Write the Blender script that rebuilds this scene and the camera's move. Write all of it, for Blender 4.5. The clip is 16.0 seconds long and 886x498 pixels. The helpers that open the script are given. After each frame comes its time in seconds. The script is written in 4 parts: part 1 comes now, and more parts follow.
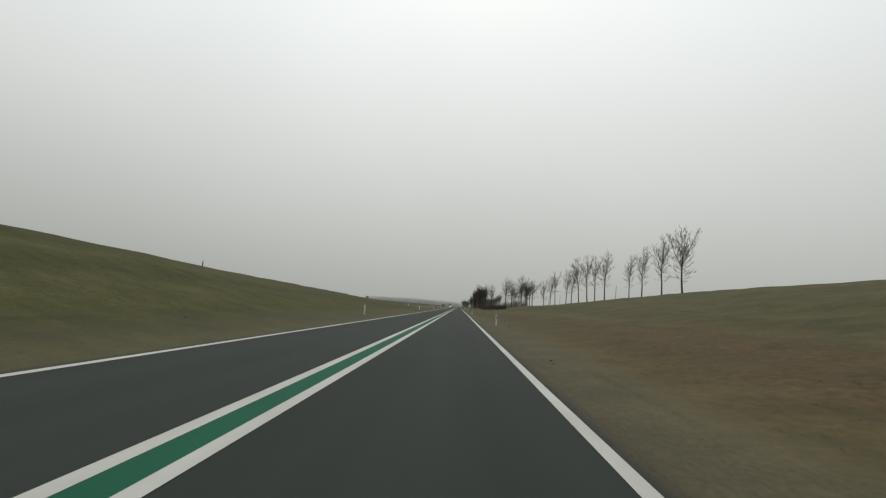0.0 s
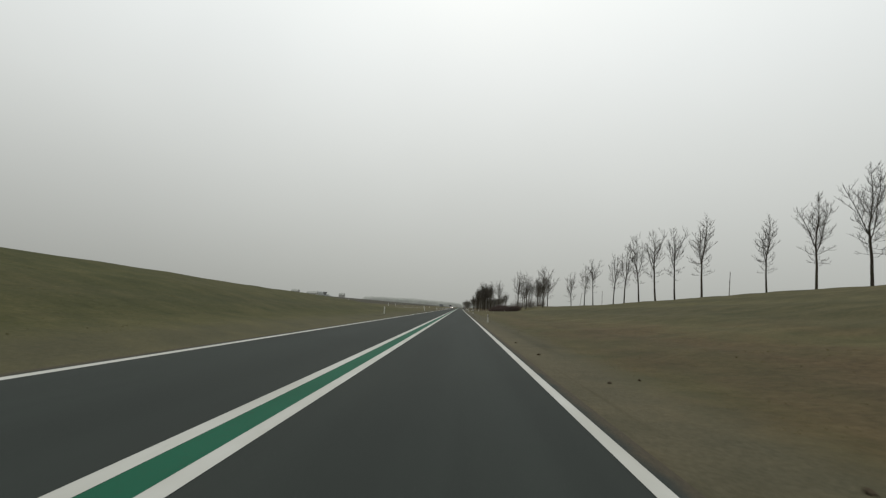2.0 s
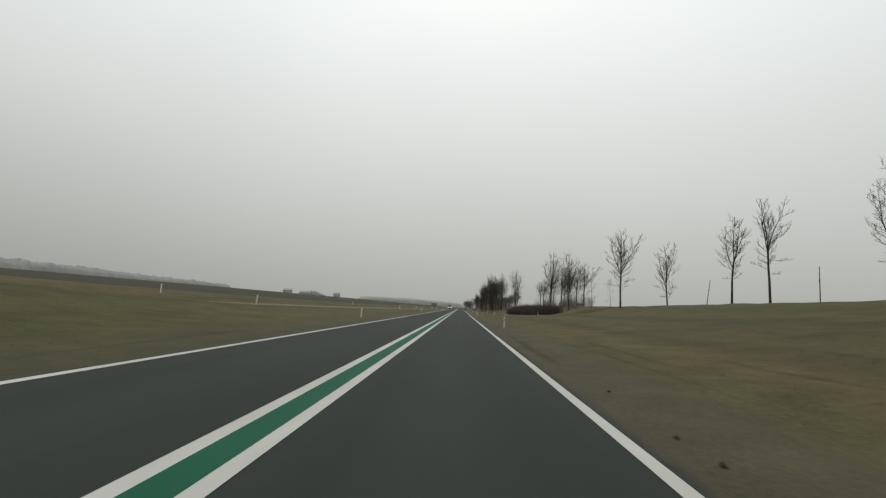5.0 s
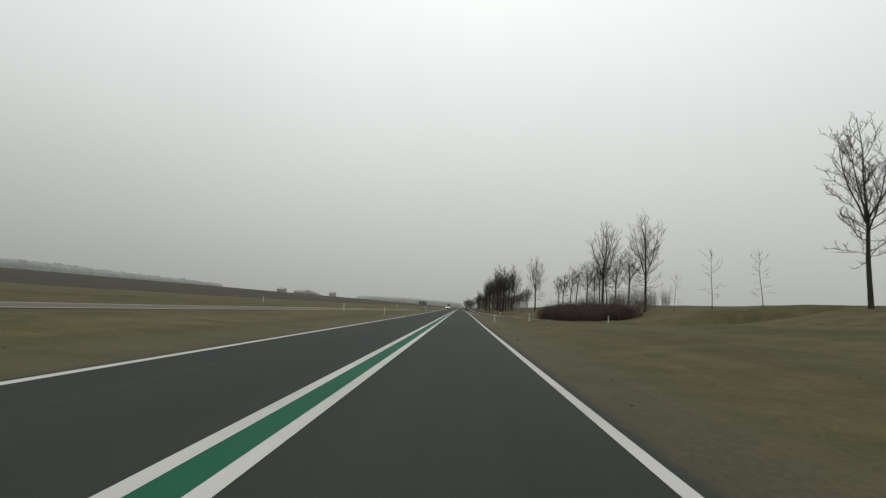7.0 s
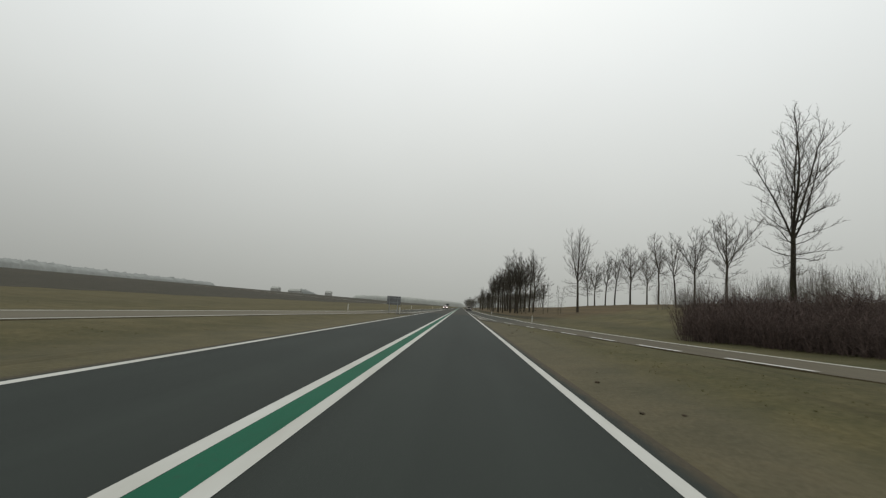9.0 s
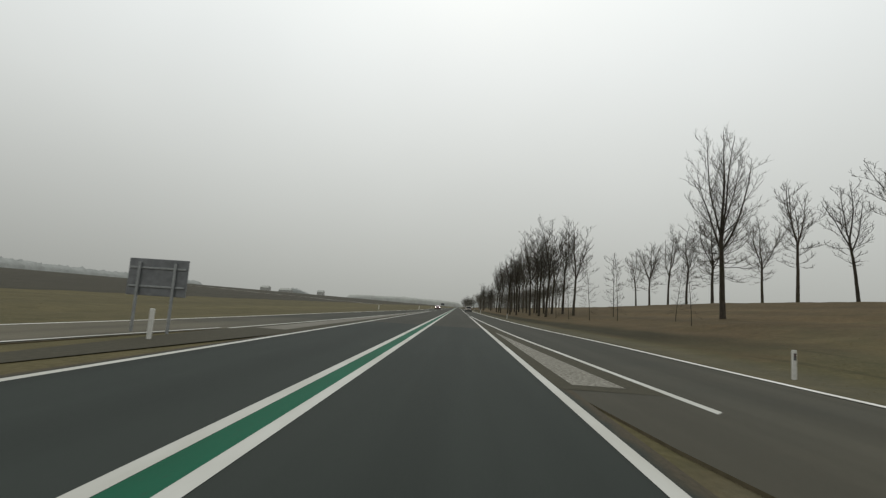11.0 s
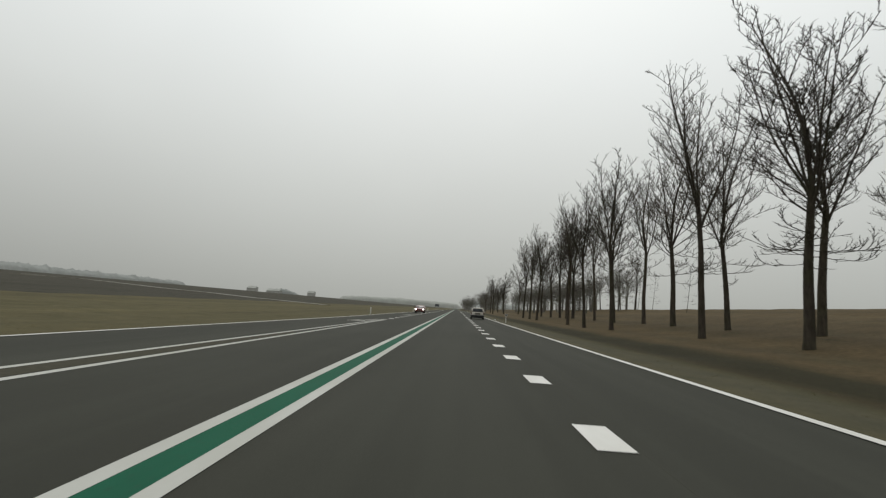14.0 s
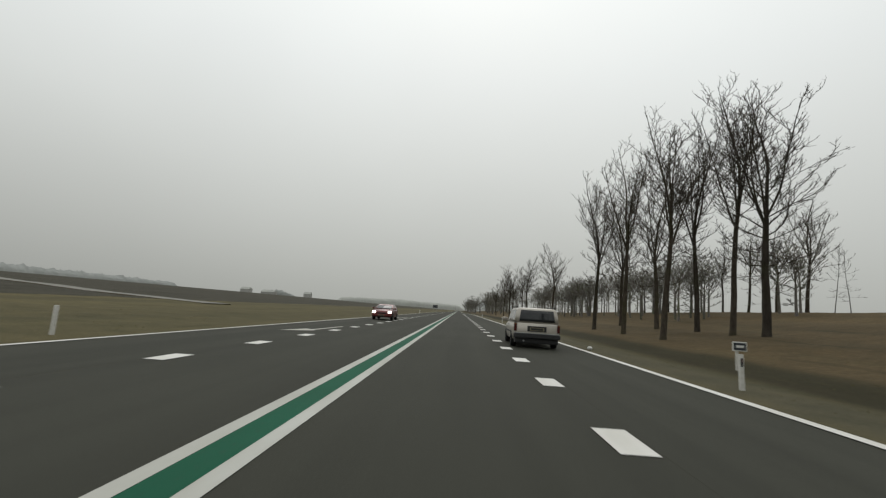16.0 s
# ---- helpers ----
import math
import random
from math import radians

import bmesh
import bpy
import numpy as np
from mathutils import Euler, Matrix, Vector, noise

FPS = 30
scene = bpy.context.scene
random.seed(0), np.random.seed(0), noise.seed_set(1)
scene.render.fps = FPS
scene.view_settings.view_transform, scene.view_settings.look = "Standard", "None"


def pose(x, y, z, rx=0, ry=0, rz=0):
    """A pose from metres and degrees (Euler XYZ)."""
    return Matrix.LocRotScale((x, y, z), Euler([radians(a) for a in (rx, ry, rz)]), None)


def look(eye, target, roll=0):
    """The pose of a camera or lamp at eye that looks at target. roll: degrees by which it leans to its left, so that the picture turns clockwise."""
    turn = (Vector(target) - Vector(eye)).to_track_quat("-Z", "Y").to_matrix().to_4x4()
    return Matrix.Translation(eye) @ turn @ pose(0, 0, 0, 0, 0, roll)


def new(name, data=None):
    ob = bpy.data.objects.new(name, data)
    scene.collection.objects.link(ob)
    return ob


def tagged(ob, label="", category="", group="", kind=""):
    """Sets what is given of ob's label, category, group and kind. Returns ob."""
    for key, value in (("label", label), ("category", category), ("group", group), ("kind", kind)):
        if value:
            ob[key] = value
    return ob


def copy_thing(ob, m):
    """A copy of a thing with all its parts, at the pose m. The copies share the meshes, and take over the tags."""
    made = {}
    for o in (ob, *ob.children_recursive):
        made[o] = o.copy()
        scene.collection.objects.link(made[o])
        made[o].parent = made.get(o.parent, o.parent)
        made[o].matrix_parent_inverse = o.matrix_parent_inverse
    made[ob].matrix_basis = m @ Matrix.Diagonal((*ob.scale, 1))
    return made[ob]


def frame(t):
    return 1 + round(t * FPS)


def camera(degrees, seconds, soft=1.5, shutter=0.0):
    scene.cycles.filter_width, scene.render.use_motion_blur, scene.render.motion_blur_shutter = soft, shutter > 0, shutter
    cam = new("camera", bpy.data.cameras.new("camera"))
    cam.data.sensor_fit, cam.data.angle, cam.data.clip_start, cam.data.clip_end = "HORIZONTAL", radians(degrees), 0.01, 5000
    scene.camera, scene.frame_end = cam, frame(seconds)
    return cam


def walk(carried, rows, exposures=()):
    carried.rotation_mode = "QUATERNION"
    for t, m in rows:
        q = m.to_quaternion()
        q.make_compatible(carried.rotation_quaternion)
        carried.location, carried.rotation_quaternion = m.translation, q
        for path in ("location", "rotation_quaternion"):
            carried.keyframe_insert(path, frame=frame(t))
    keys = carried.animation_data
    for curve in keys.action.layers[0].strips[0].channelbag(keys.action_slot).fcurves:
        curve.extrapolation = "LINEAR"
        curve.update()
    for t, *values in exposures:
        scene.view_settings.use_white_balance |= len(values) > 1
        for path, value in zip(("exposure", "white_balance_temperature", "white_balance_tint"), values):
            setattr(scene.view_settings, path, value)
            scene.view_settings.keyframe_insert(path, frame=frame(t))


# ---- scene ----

cam = camera(86.33, 16.0, soft=1.3, shutter=0.08)
SPEED = 22.0
PATH = [(0, 2.09, 2.36, 6.80), (1, 2.03, 2.45, 6.85), (2.2, 1.97, 2.5, 6.89), (3.5, 1.90, 2.54, 6.91), (4, 1.85, 2.55, 6.91),
        (6.5, 1.725, 2.55, 6.88), (7.5, 1.735, 2.56, 6.87), (8.5, 1.75, 2.66, 6.85), (9, 1.735, 2.6, 6.84), (11.5, 1.93, 2.22, 6.85),
        (12.5, 2.005, 2.2, 6.87), (13.5, 2.01, 2.15, 6.98), (14.5, 1.975, 2.1, 7.13), (15, 1.955, 2.2, 7.18), (15.5, 1.875, 2.3, 7.24), (16, 1.805, 2.36, 7.26)]
walk(cam, [(t, pose(x, SPEED * t, 1.22, 0, 0, yaw) @ pose(0, 0, 0, 90 + pitch) @ pose(0, 0, 0, 0, 0, 3.75)) for t, x, yaw, pitch in PATH],
     exposures=[(0, 0.0), (16, 0.0)])

# ---- overcast light ----
world = bpy.data.worlds.new("overcast")
scene.world = world
world.use_nodes = True
wn, wl = world.node_tree.nodes, world.node_tree.links
wn.clear()
SUN_DIR = Vector((0.03, 0.73, 0.69)).normalized()
coord = wn.new("ShaderNodeTexCoord")
split = wn.new("ShaderNodeSeparateXYZ")
wl.new(coord.outputs["Generated"], split.inputs[0])


def wmath(op, a, b, clamp=False):
    n = wn.new("ShaderNodeMath")
    n.operation, n.use_clamp = op, clamp
    for i, v in enumerate((a, b)):
        if isinstance(v, (int, float)):
            n.inputs[i].default_value = v
        else:
            wl.new(v, n.inputs[i])
    return n.outputs[0]


up = wmath("MAXIMUM", split.outputs["Z"], 0.0)
grad = wmath("ADD", wmath("MULTIPLY", up, 0.90), 0.372)
dot = wn.new("ShaderNodeVectorMath")
dot.operation = "DOT_PRODUCT"
wl.new(coord.outputs["Generated"], dot.inputs[0])
dot.inputs[1].default_value = SUN_DIR
glow = wmath("POWER", wmath("MAXIMUM", dot.outputs["Value"], 0.0), 1.3)
cloud = wn.new("ShaderNodeTexNoise")
cloud.inputs["Scale"].default_value = 2.2
cloud.inputs["Detail"].default_value = 4
wl.new(coord.outputs["Generated"], cloud.inputs["Vector"])
veil = wmath("ADD", wmath("MULTIPLY", cloud.outputs["Fac"], 0.10), 0.95)
level = wmath("MULTIPLY", wmath("MINIMUM", wmath("ADD", grad, wmath("MULTIPLY", glow, 0.075)), 0.96), veil)
low = wmath("SUBTRACT", 1.0, wmath("MULTIPLY", up, 3.0, True))
# dims the low sky to the left, imitating the windscreen's vignette
left_dim = wmath("MULTIPLY", wmath("SUBTRACT", wmath("MULTIPLY", split.outputs["X"], -1.0), 0.25, True), 0.26)
level = wmath("MULTIPLY", level, wmath("SUBTRACT", 1.0, wmath("MULTIPLY", low, left_dim)))
tone = wn.new("ShaderNodeVectorMath")
tone.operation = "SCALE"
warm = wn.new("ShaderNodeMix")
warm.data_type = "RGBA"
wl.new(wmath("MULTIPLY", up, 2.2, True), warm.inputs[0])
warm.inputs[6].default_value, warm.inputs[7].default_value = (0.975, 1.0, 0.935, 1), (0.965, 1.0, 0.985, 1)
wl.new(warm.outputs[2], tone.inputs[0])
wl.new(level, tone.inputs["Scale"])
sky = wn.new("ShaderNodeTexSky")
sky.sky_type, sky.sun_disc = "NISHITA", False
sky.sun_elevation, sky.sun_rotation = math.asin(SUN_DIR.z), math.atan2(SUN_DIR.x, SUN_DIR.y)
sky.dust_density, sky.air_density = 6.0, 0.6
bg_cloud, bg_sky = wn.new("ShaderNodeBackground"), wn.new("ShaderNodeBackground")
wl.new(tone.outputs[0], bg_cloud.inputs["Color"])
bg_cloud.inputs["Strength"].default_value = 0.965
wl.new(sky.outputs[0], bg_sky.inputs["Color"])
bg_sky.inputs["Strength"].default_value = 0.0012
both = wn.new("ShaderNodeAddShader")
wl.new(bg_cloud.outputs[0], both.inputs[0])
wl.new(bg_sky.outputs[0], both.inputs[1])
wout = wn.new("ShaderNodeOutputWorld")
wl.new(both.outputs[0], wout.inputs["Surface"])

sun = new("sun", bpy.data.lights.new("sun", "SUN"))
sun.data.energy, sun.data.angle, sun.data.color = 0.5, radians(35), (1.0, 0.97, 0.93)
sun.matrix_world = look(SUN_DIR * 100, (0, 0, 0))


# ---- materials ----
class Nodes:
    """A node material under construction."""

    def __init__(self, name, rough=0.8, metal=0.0):
        self.mat = bpy.data.materials.new(name)
        self.mat.use_nodes = True
        self.n, self.l = self.mat.node_tree.nodes, self.mat.node_tree.links
        self.bsdf = self.n["Principled BSDF"]
        self.bsdf.inputs["Roughness"].default_value = rough
        self.bsdf.inputs["Metallic"].default_value = metal
        self.bsdf.inputs["Specular IOR Level"].default_value = 0.12 if rough > 0.75 else 0.4
        self.pos = self.n.new("ShaderNodeNewGeometry").outputs["Position"]
        self.local = self.n.new("ShaderNodeTexCoord").outputs["Object"]

    def noise(self, scale, detail=4, rough=0.55, vector=None, stretch=None):
        n = self.n.new("ShaderNodeTexNoise")
        n.inputs["Scale"].default_value, n.inputs["Detail"].default_value = scale, detail
        n.inputs["Roughness"].default_value = rough
        v = vector or self.pos
        if stretch:
            m = self.n.new("ShaderNodeVectorMath")
            m.operation = "MULTIPLY"
            m.inputs[1].default_value = stretch
            self.l.new(v, m.inputs[0])
            v = m.outputs[0]
        self.l.new(v, n.inputs["Vector"])
        return n.outputs["Fac"]

    def ramp(self, fac, *stops):
        n = self.n.new("ShaderNodeValToRGB")
        r = n.color_ramp
        while len(r.elements) < len(stops):
            r.elements.new(0.5)
        for e, (p, c) in zip(r.elements, stops):
            e.position, e.color = p, (*c, 1)
        self.l.new(fac, n.inputs[0])
        return n.outputs[0]

    def mix(self, fac, a, b, blend="MIX"):
        n = self.n.new("ShaderNodeMix")
        n.data_type, n.blend_type = "RGBA", blend
        for socket, v in ((n.inputs[0], fac), (n.inputs[6], a), (n.inputs[7], b)):
            if isinstance(v, (int, float)):
                socket.default_value = v
            elif isinstance(v, tuple):
                socket.default_value = (*v, 1)
            else:
                self.l.new(v, socket)
        return n.outputs[2]

    def math(self, op, a, b=0.0, clamp=False):
        n = self.n.new("ShaderNodeMath")
        n.operation, n.use_clamp = op, clamp
        for i, v in enumerate((a, b)):
            if isinstance(v, (int, float)):
                n.inputs[i].default_value = v
            else:
                self.l.new(v, n.inputs[i])
        return n.outputs[0]

    def attribute(self, name):
        n = self.n.new("ShaderNodeAttribute")
        n.attribute_name = name
        return n.outputs["Fac"]

    def random(self):
        return self.n.new("ShaderNodeObjectInfo").outputs["Random"]

    def island(self):
        return self.n.new("ShaderNodeNewGeometry").outputs["Random Per Island"]

    def color(self, v):
        if isinstance(v, tuple):
            self.bsdf.inputs["Base Color"].default_value = (*v, 1)
        else:
            self.l.new(v, self.bsdf.inputs["Base Color"])
        return self

    def bump(self, height, strength=0.4, distance=0.02):
        n = self.n.new("ShaderNodeBump")
        n.inputs["Strength"].default_value, n.inputs["Distance"].default_value = strength, distance
        self.l.new(height, n.inputs["Height"])
        self.l.new(n.outputs[0], self.bsdf.inputs["Normal"])
        return self


def asphalt(name, dark, light, stain, soiled=False):
    """soiled: earth from the verge lies along both ragged edges."""
    m = Nodes(name, 0.88)
    grain = m.ramp(m.noise(90, 3), (0.35, dark), (0.7, light))
    tracks = m.ramp(m.noise(0.9, 3, 0.6, stretch=(1, 0.03, 1)), (0.4, (0.91, 0.91, 0.91)), (0.62, (1.07, 1.07, 1.07)))
    patch = m.ramp(m.noise(0.16, 4), (0.4, (1, 1, 1)), (0.75, stain))
    worn = m.mix(1.0, m.mix(1.0, grain, tracks, "MULTIPLY"), patch, "MULTIPLY")
    flecks = m.ramp(m.noise(34, 2, 0.5), (0.69, (0, 0, 0)), (0.73, (1, 1, 1)))
    worn = m.mix(m.math("MULTIPLY", flecks, 0.35), worn, (0.11, 0.11, 0.105))
    if soiled:
        cut = m.n.new("ShaderNodeSeparateXYZ")
        m.l.new(m.pos, cut.inputs[0])
        reach = m.math("ADD", m.math("ABSOLUTE", cut.outputs["X"]), m.math("MULTIPLY", m.noise(1.6, 5, 0.65), 0.30))
        earth = m.ramp(m.noise(22, 5, 0.7), (0.3, (0.040, 0.034, 0.023)), (0.7, (0.082, 0.069, 0.046)))
        worn = m.mix(m.math("DIVIDE", m.math("SUBTRACT", reach, 3.74), 0.14, True), worn, earth)
    m.color(worn)
    return m.bump(m.noise(160, 2), 0.5, 0.006).mat


ASPHALT_NEW = asphalt("new_asphalt", (0.0258, 0.0312, 0.0272), (0.0378, 0.0442, 0.0388), (0.88, 0.89, 0.9), True)
ASPHALT_OLD = asphalt("weathered_asphalt", (0.0380, 0.0385, 0.0305), (0.0560, 0.0562, 0.0445), (0.85, 0.85, 0.84))


def slip_asphalt(start, span, tan):
    """Dusty pale asphalt on the ramp that turns into the darker through road."""
    m = Nodes("dusty_asphalt", 0.88)
    f = m.noise(90, 3)
    pale = m.ramp(f, (0.35, tuple(0.8 * c for c in tan)), (0.7, tan))
    dark = m.ramp(f, (0.35, (0.0380, 0.0385, 0.0305)), (0.7, (0.0560, 0.0562, 0.0445)))
    cut = m.n.new("ShaderNodeSeparateXYZ")
    m.l.new(m.pos, cut.inputs[0])
    along = m.math("ADD", cut.outputs["Y"], m.math("MULTIPLY", m.noise(0.25, 4, 0.6), 24.0))
    fade = m.math("DIVIDE", m.math("SUBTRACT", along, start), span, True)
    tracks = m.ramp(m.noise(0.9, 3, 0.6, stretch=(1, 0.03, 1)), (0.4, (0.88, 0.88, 0.88)), (0.62, (1.1, 1.1, 1.1)))
    m.color(m.mix(1.0, m.mix(fade, pale, dark), tracks, "MULTIPLY"))
    return m.bump(m.noise(160, 2), 0.5, 0.006).mat


SLIP_RIGHT, SLIP_LEFT = slip_asphalt(232.0, 40.0, (0.112, 0.098, 0.068)), slip_asphalt(258.0, 26.0, (0.145, 0.130, 0.094))


def paint(name, base, worn, amount=0.63):
    m = Nodes(name, 0.8)
    wear = m.ramp(m.noise(14, 6, 0.7), (amount - 0.06, (0, 0, 0)), (amount + 0.06, (1, 1, 1)))
    dirt = m.ramp(m.noise(1.3, 4, 0.6, stretch=(1, 0.3, 1)), (0.3, (0.82, 0.81, 0.78)), (0.7, (1, 1, 1)))
    m.color(m.mix(wear, m.mix(1.0, base, dirt, "MULTIPLY"), worn))
    return m.bump(m.noise(120, 2), 0.3, 0.004).mat


LINE_WHITE = paint("road_paint_white", (0.50, 0.50, 0.465), (0.24, 0.24, 0.22), 0.72)
LINE_GREEN = paint("road_paint_green", (0.008, 0.094, 0.052), (0.018, 0.064, 0.040), 0.62)
LINE_WORN = paint("road_paint_worn", (0.30, 0.29, 0.25), (0.115, 0.108, 0.086), 0.48)
LINE_FADED = paint("road_paint_faded", (0.175, 0.166, 0.138), (0.12, 0.114, 0.094), 0.52)
ARROW_WHITE = paint("road_paint_arrow", (0.50, 0.49, 0.45), (0.24, 0.235, 0.21), 0.68)
BLOCK_WHITE = paint("road_paint_block", (0.72, 0.71, 0.68), (0.45, 0.44, 0.42), 0.76)


def grass_ground():
    m = Nodes("rough_winter_grass", 0.95)
    fine = m.noise(9, 8, 0.72)
    mid = m.noise(0.7, 6, 0.65)
    big = m.noise(0.07, 4, 0.6)
    green = m.ramp(fine, (0.25, (0.034, 0.037, 0.010)), (0.5, (0.051, 0.053, 0.018)), (0.75, (0.078, 0.076, 0.030)))
    dry = m.ramp(fine, (0.25, (0.056, 0.048, 0.022)), (0.5, (0.088, 0.075, 0.038)), (0.75, (0.126, 0.107, 0.059)))
    soil = m.ramp(m.noise(5, 8, 0.7), (0.25, (0.049, 0.035, 0.0175)), (0.5, (0.082, 0.059, 0.030)), (0.75, (0.121, 0.090, 0.048)))
    sway = m.math("ADD", m.math("MULTIPLY", mid, 0.9), m.math("MULTIPLY", big, 0.9))
    dryness = m.math("ADD", m.attribute("dry"), m.math("SUBTRACT", sway, 0.9), True)
    turf = m.mix(dryness, green, dry)
    gaps = m.ramp(m.noise(0.5, 5, 0.65, stretch=(1, 0.35, 1)), (0.38, (0, 0, 0)), (0.62, (1, 1, 1)))
    bare = m.math("SUBTRACT", m.math("MULTIPLY", m.attribute("bare"), 1.5), m.math("MULTIPLY", gaps, 0.6), True)
    bands = m.ramp(m.noise(0.28, 3, 0.5, stretch=(1, 0.04, 1)), (0.35, (0.82, 0.84, 0.84)), (0.65, (1.14, 1.12, 1.08)))
    tint = m.ramp(mid, (0.3, (0.80, 0.83, 0.80)), (0.7, (1.18, 1.16, 1.12)))
    cover = m.mix(bare, turf, soil)
    # dark tone painted in for the ditch's shade and its dark growth
    shaded_turf = m.ramp(fine, (0.3, (0.017, 0.016, 0.007)), (0.7, (0.037, 0.032, 0.015)))
    cover = m.mix(m.math("ADD", m.attribute("ditch_shade"), m.math("MULTIPLY", m.math("SUBTRACT", mid, 0.5), m.math("MULTIPLY", m.attribute("ditch_shade"), 1.0)), True), cover, shaded_turf)
    grit = m.ramp(m.noise(16, 6, 0.7), (0.3, (0.060, 0.054, 0.034)), (0.7, (0.107, 0.096, 0.064)))
    cover = m.mix(m.math("MULTIPLY", m.math("SUBTRACT", m.math("MULTIPLY", m.attribute("dust"), 1.5), m.math("MULTIPLY", mid, 0.9), True), 0.9), cover, grit)
    ruts = m.ramp(m.noise(1.7, 3, 0.55, stretch=(1, 0.03, 1)), (0.60, (0, 0, 0)), (0.66, (1, 1, 1)))
    where = m.ramp(m.noise(0.11, 3, 0.5), (0.45, (0, 0, 0)), (0.6, (1, 1, 1)))
    cover = m.mix(m.math("MULTIPLY", m.math("MULTIPLY", ruts, where), 0.55), cover, (0.040, 0.033, 0.016))
    straw = m.ramp(m.noise(2.6, 7, 0.75, stretch=(1, 0.5, 1)), (0.60, (0, 0, 0)), (0.72, (1, 1, 1)))
    cover = m.mix(m.math("MULTIPLY", straw, 0.26), cover, (0.150, 0.125, 0.068))
    m.color(m.mix(1.0, m.mix(1.0, cover, tint, "MULTIPLY"), bands, "MULTIPLY"))
    return m.bump(m.math("ADD", fine, m.math("MULTIPLY", mid, 1.5)), 0.35, 0.05).mat


GRASS = grass_ground()


def field_soil():
    m = Nodes("ploughed_soil", 0.95)
    rows = m.noise(0.9, 4, 0.6, stretch=(1.5, 0.05, 1))
    clods = m.noise(2.4, 8, 0.7)
    c = m.ramp(clods, (0.3, (0.039, 0.036, 0.026)), (0.7, (0.067, 0.062, 0.046)))
    c = m.mix(1.0, c, m.ramp(rows, (0.35, (0.75, 0.75, 0.75)), (0.65, (1.2, 1.2, 1.2))), "MULTIPLY")
    return m.color(c).bump(clods, 1.0, 0.15).mat


FIELD = field_soil()


def simple(name, a, b, scale=6.0, rough=0.6, metal=0.0, local=True, bump=0.0):
    m = Nodes(name, rough, metal)
    f = m.noise(scale, 5, 0.6, m.local if local else None)
    m.color(m.ramp(f, (0.3, a), (0.7, b)))
    if bump:
        m.bump(f, bump, 0.02)
    return m.mat


def bark(name, a, b):
    m = Nodes(name, 0.95)
    f = m.noise(7, 6, 0.7, m.local, (1, 1, 0.25))
    moss = m.ramp(m.noise(0.8, 3, 0.6), (0.45, (1, 1, 1)), (0.7, (0.86, 0.98, 0.72)))
    c = m.mix(1.0, m.ramp(f, (0.3, a), (0.72, b)), moss, "MULTIPLY")
    vary = m.ramp(m.random(), (0.0, (0.8, 0.8, 0.8)), (1.0, (1.25, 1.2, 1.15)))
    return m.color(m.mix(1.0, c, vary, "MULTIPLY")).bump(f, 0.8, 0.03).mat


BARK = bark("tree_bark", (0.032, 0.027, 0.021), (0.080, 0.068, 0.055))
TWIG = bark("tree_twigs", (0.046, 0.040, 0.035), (0.098, 0.086, 0.075))
# wood of the far trees, made paler to paint haze over them
HAZED_TWIG = bark("hazed_twigs", (0.110, 0.103, 0.095), (0.185, 0.174, 0.162))


def shrub_mat():
    m = Nodes("shrub_stems", 0.95)
    return m.color(m.ramp(m.island(), (0.0, (0.060, 0.046, 0.041)), (0.6, (0.100, 0.075, 0.066)), (1.0, (0.138, 0.103, 0.090)))).mat


SHRUB = shrub_mat()


def tuft_mat():
    m = Nodes("grass_blades", 0.9)
    c = m.ramp(m.island(), (0.0, (0.086, 0.082, 0.028)), (0.5, (0.125, 0.110, 0.050)), (1.0, (0.180, 0.152, 0.082)))
    return m.color(c).mat


TUFT = tuft_mat()
WHIP = simple("grey_whips", (0.115, 0.104, 0.090), (0.185, 0.168, 0.148), 3, 0.9)
POST_WHITE = simple("weathered_white_plastic", (0.50, 0.49, 0.45), (0.66, 0.65, 0.61), 12, 0.55)
BLACK_PLASTIC = simple("black_plastic", (0.012, 0.012, 0.013), (0.028, 0.028, 0.03), 15, 0.5)
REFLECTOR = simple("red_reflector", (0.05, 0.014, 0.012), (0.09, 0.02, 0.016), 30, 0.25)
SIGN_BACK = simple("dull_aluminium", (0.13, 0.135, 0.14), (0.21, 0.215, 0.22), 5, 0.55, 0.3)
STEEL = simple("galvanised_steel", (0.25, 0.26, 0.26), (0.36, 0.37, 0.37), 9, 0.5, 0.6)
DARK_BOARD = simple("dark_sign_face", (0.020, 0.024, 0.030), (0.035, 0.038, 0.045), 6, 0.5)
CREAM = simple("sign_white", (0.60, 0.60, 0.57), (0.70, 0.70, 0.66), 9, 0.5)


VERGE_SOIL = simple("verge_soil", (0.075, 0.063, 0.038), (0.120, 0.100, 0.064), 4, 0.95, local=False)


# ---- building helpers ----
def thing(name, label, category, group="", at=(0, 0, 0), rz=0):
    ob = new(name)
    ob.empty_display_size = 0.2
    ob.matrix_basis = pose(*at, 0, 0, rz)
    return tagged(ob, label, category, group)


def mesh_of(name, verts, faces, mats, smooth=False, index=None):
    me = bpy.data.meshes.new(name)
    me.from_pydata([tuple(v) for v in verts], [], faces)
    for mat in mats if isinstance(mats, (list, tuple)) else [mats]:
        me.materials.append(mat)
    if index is not None:
        me.polygons.foreach_set("material_index", index)
    if smooth:
        me.polygons.foreach_set("use_smooth", [True] * len(me.polygons))
    me.update()
    return me


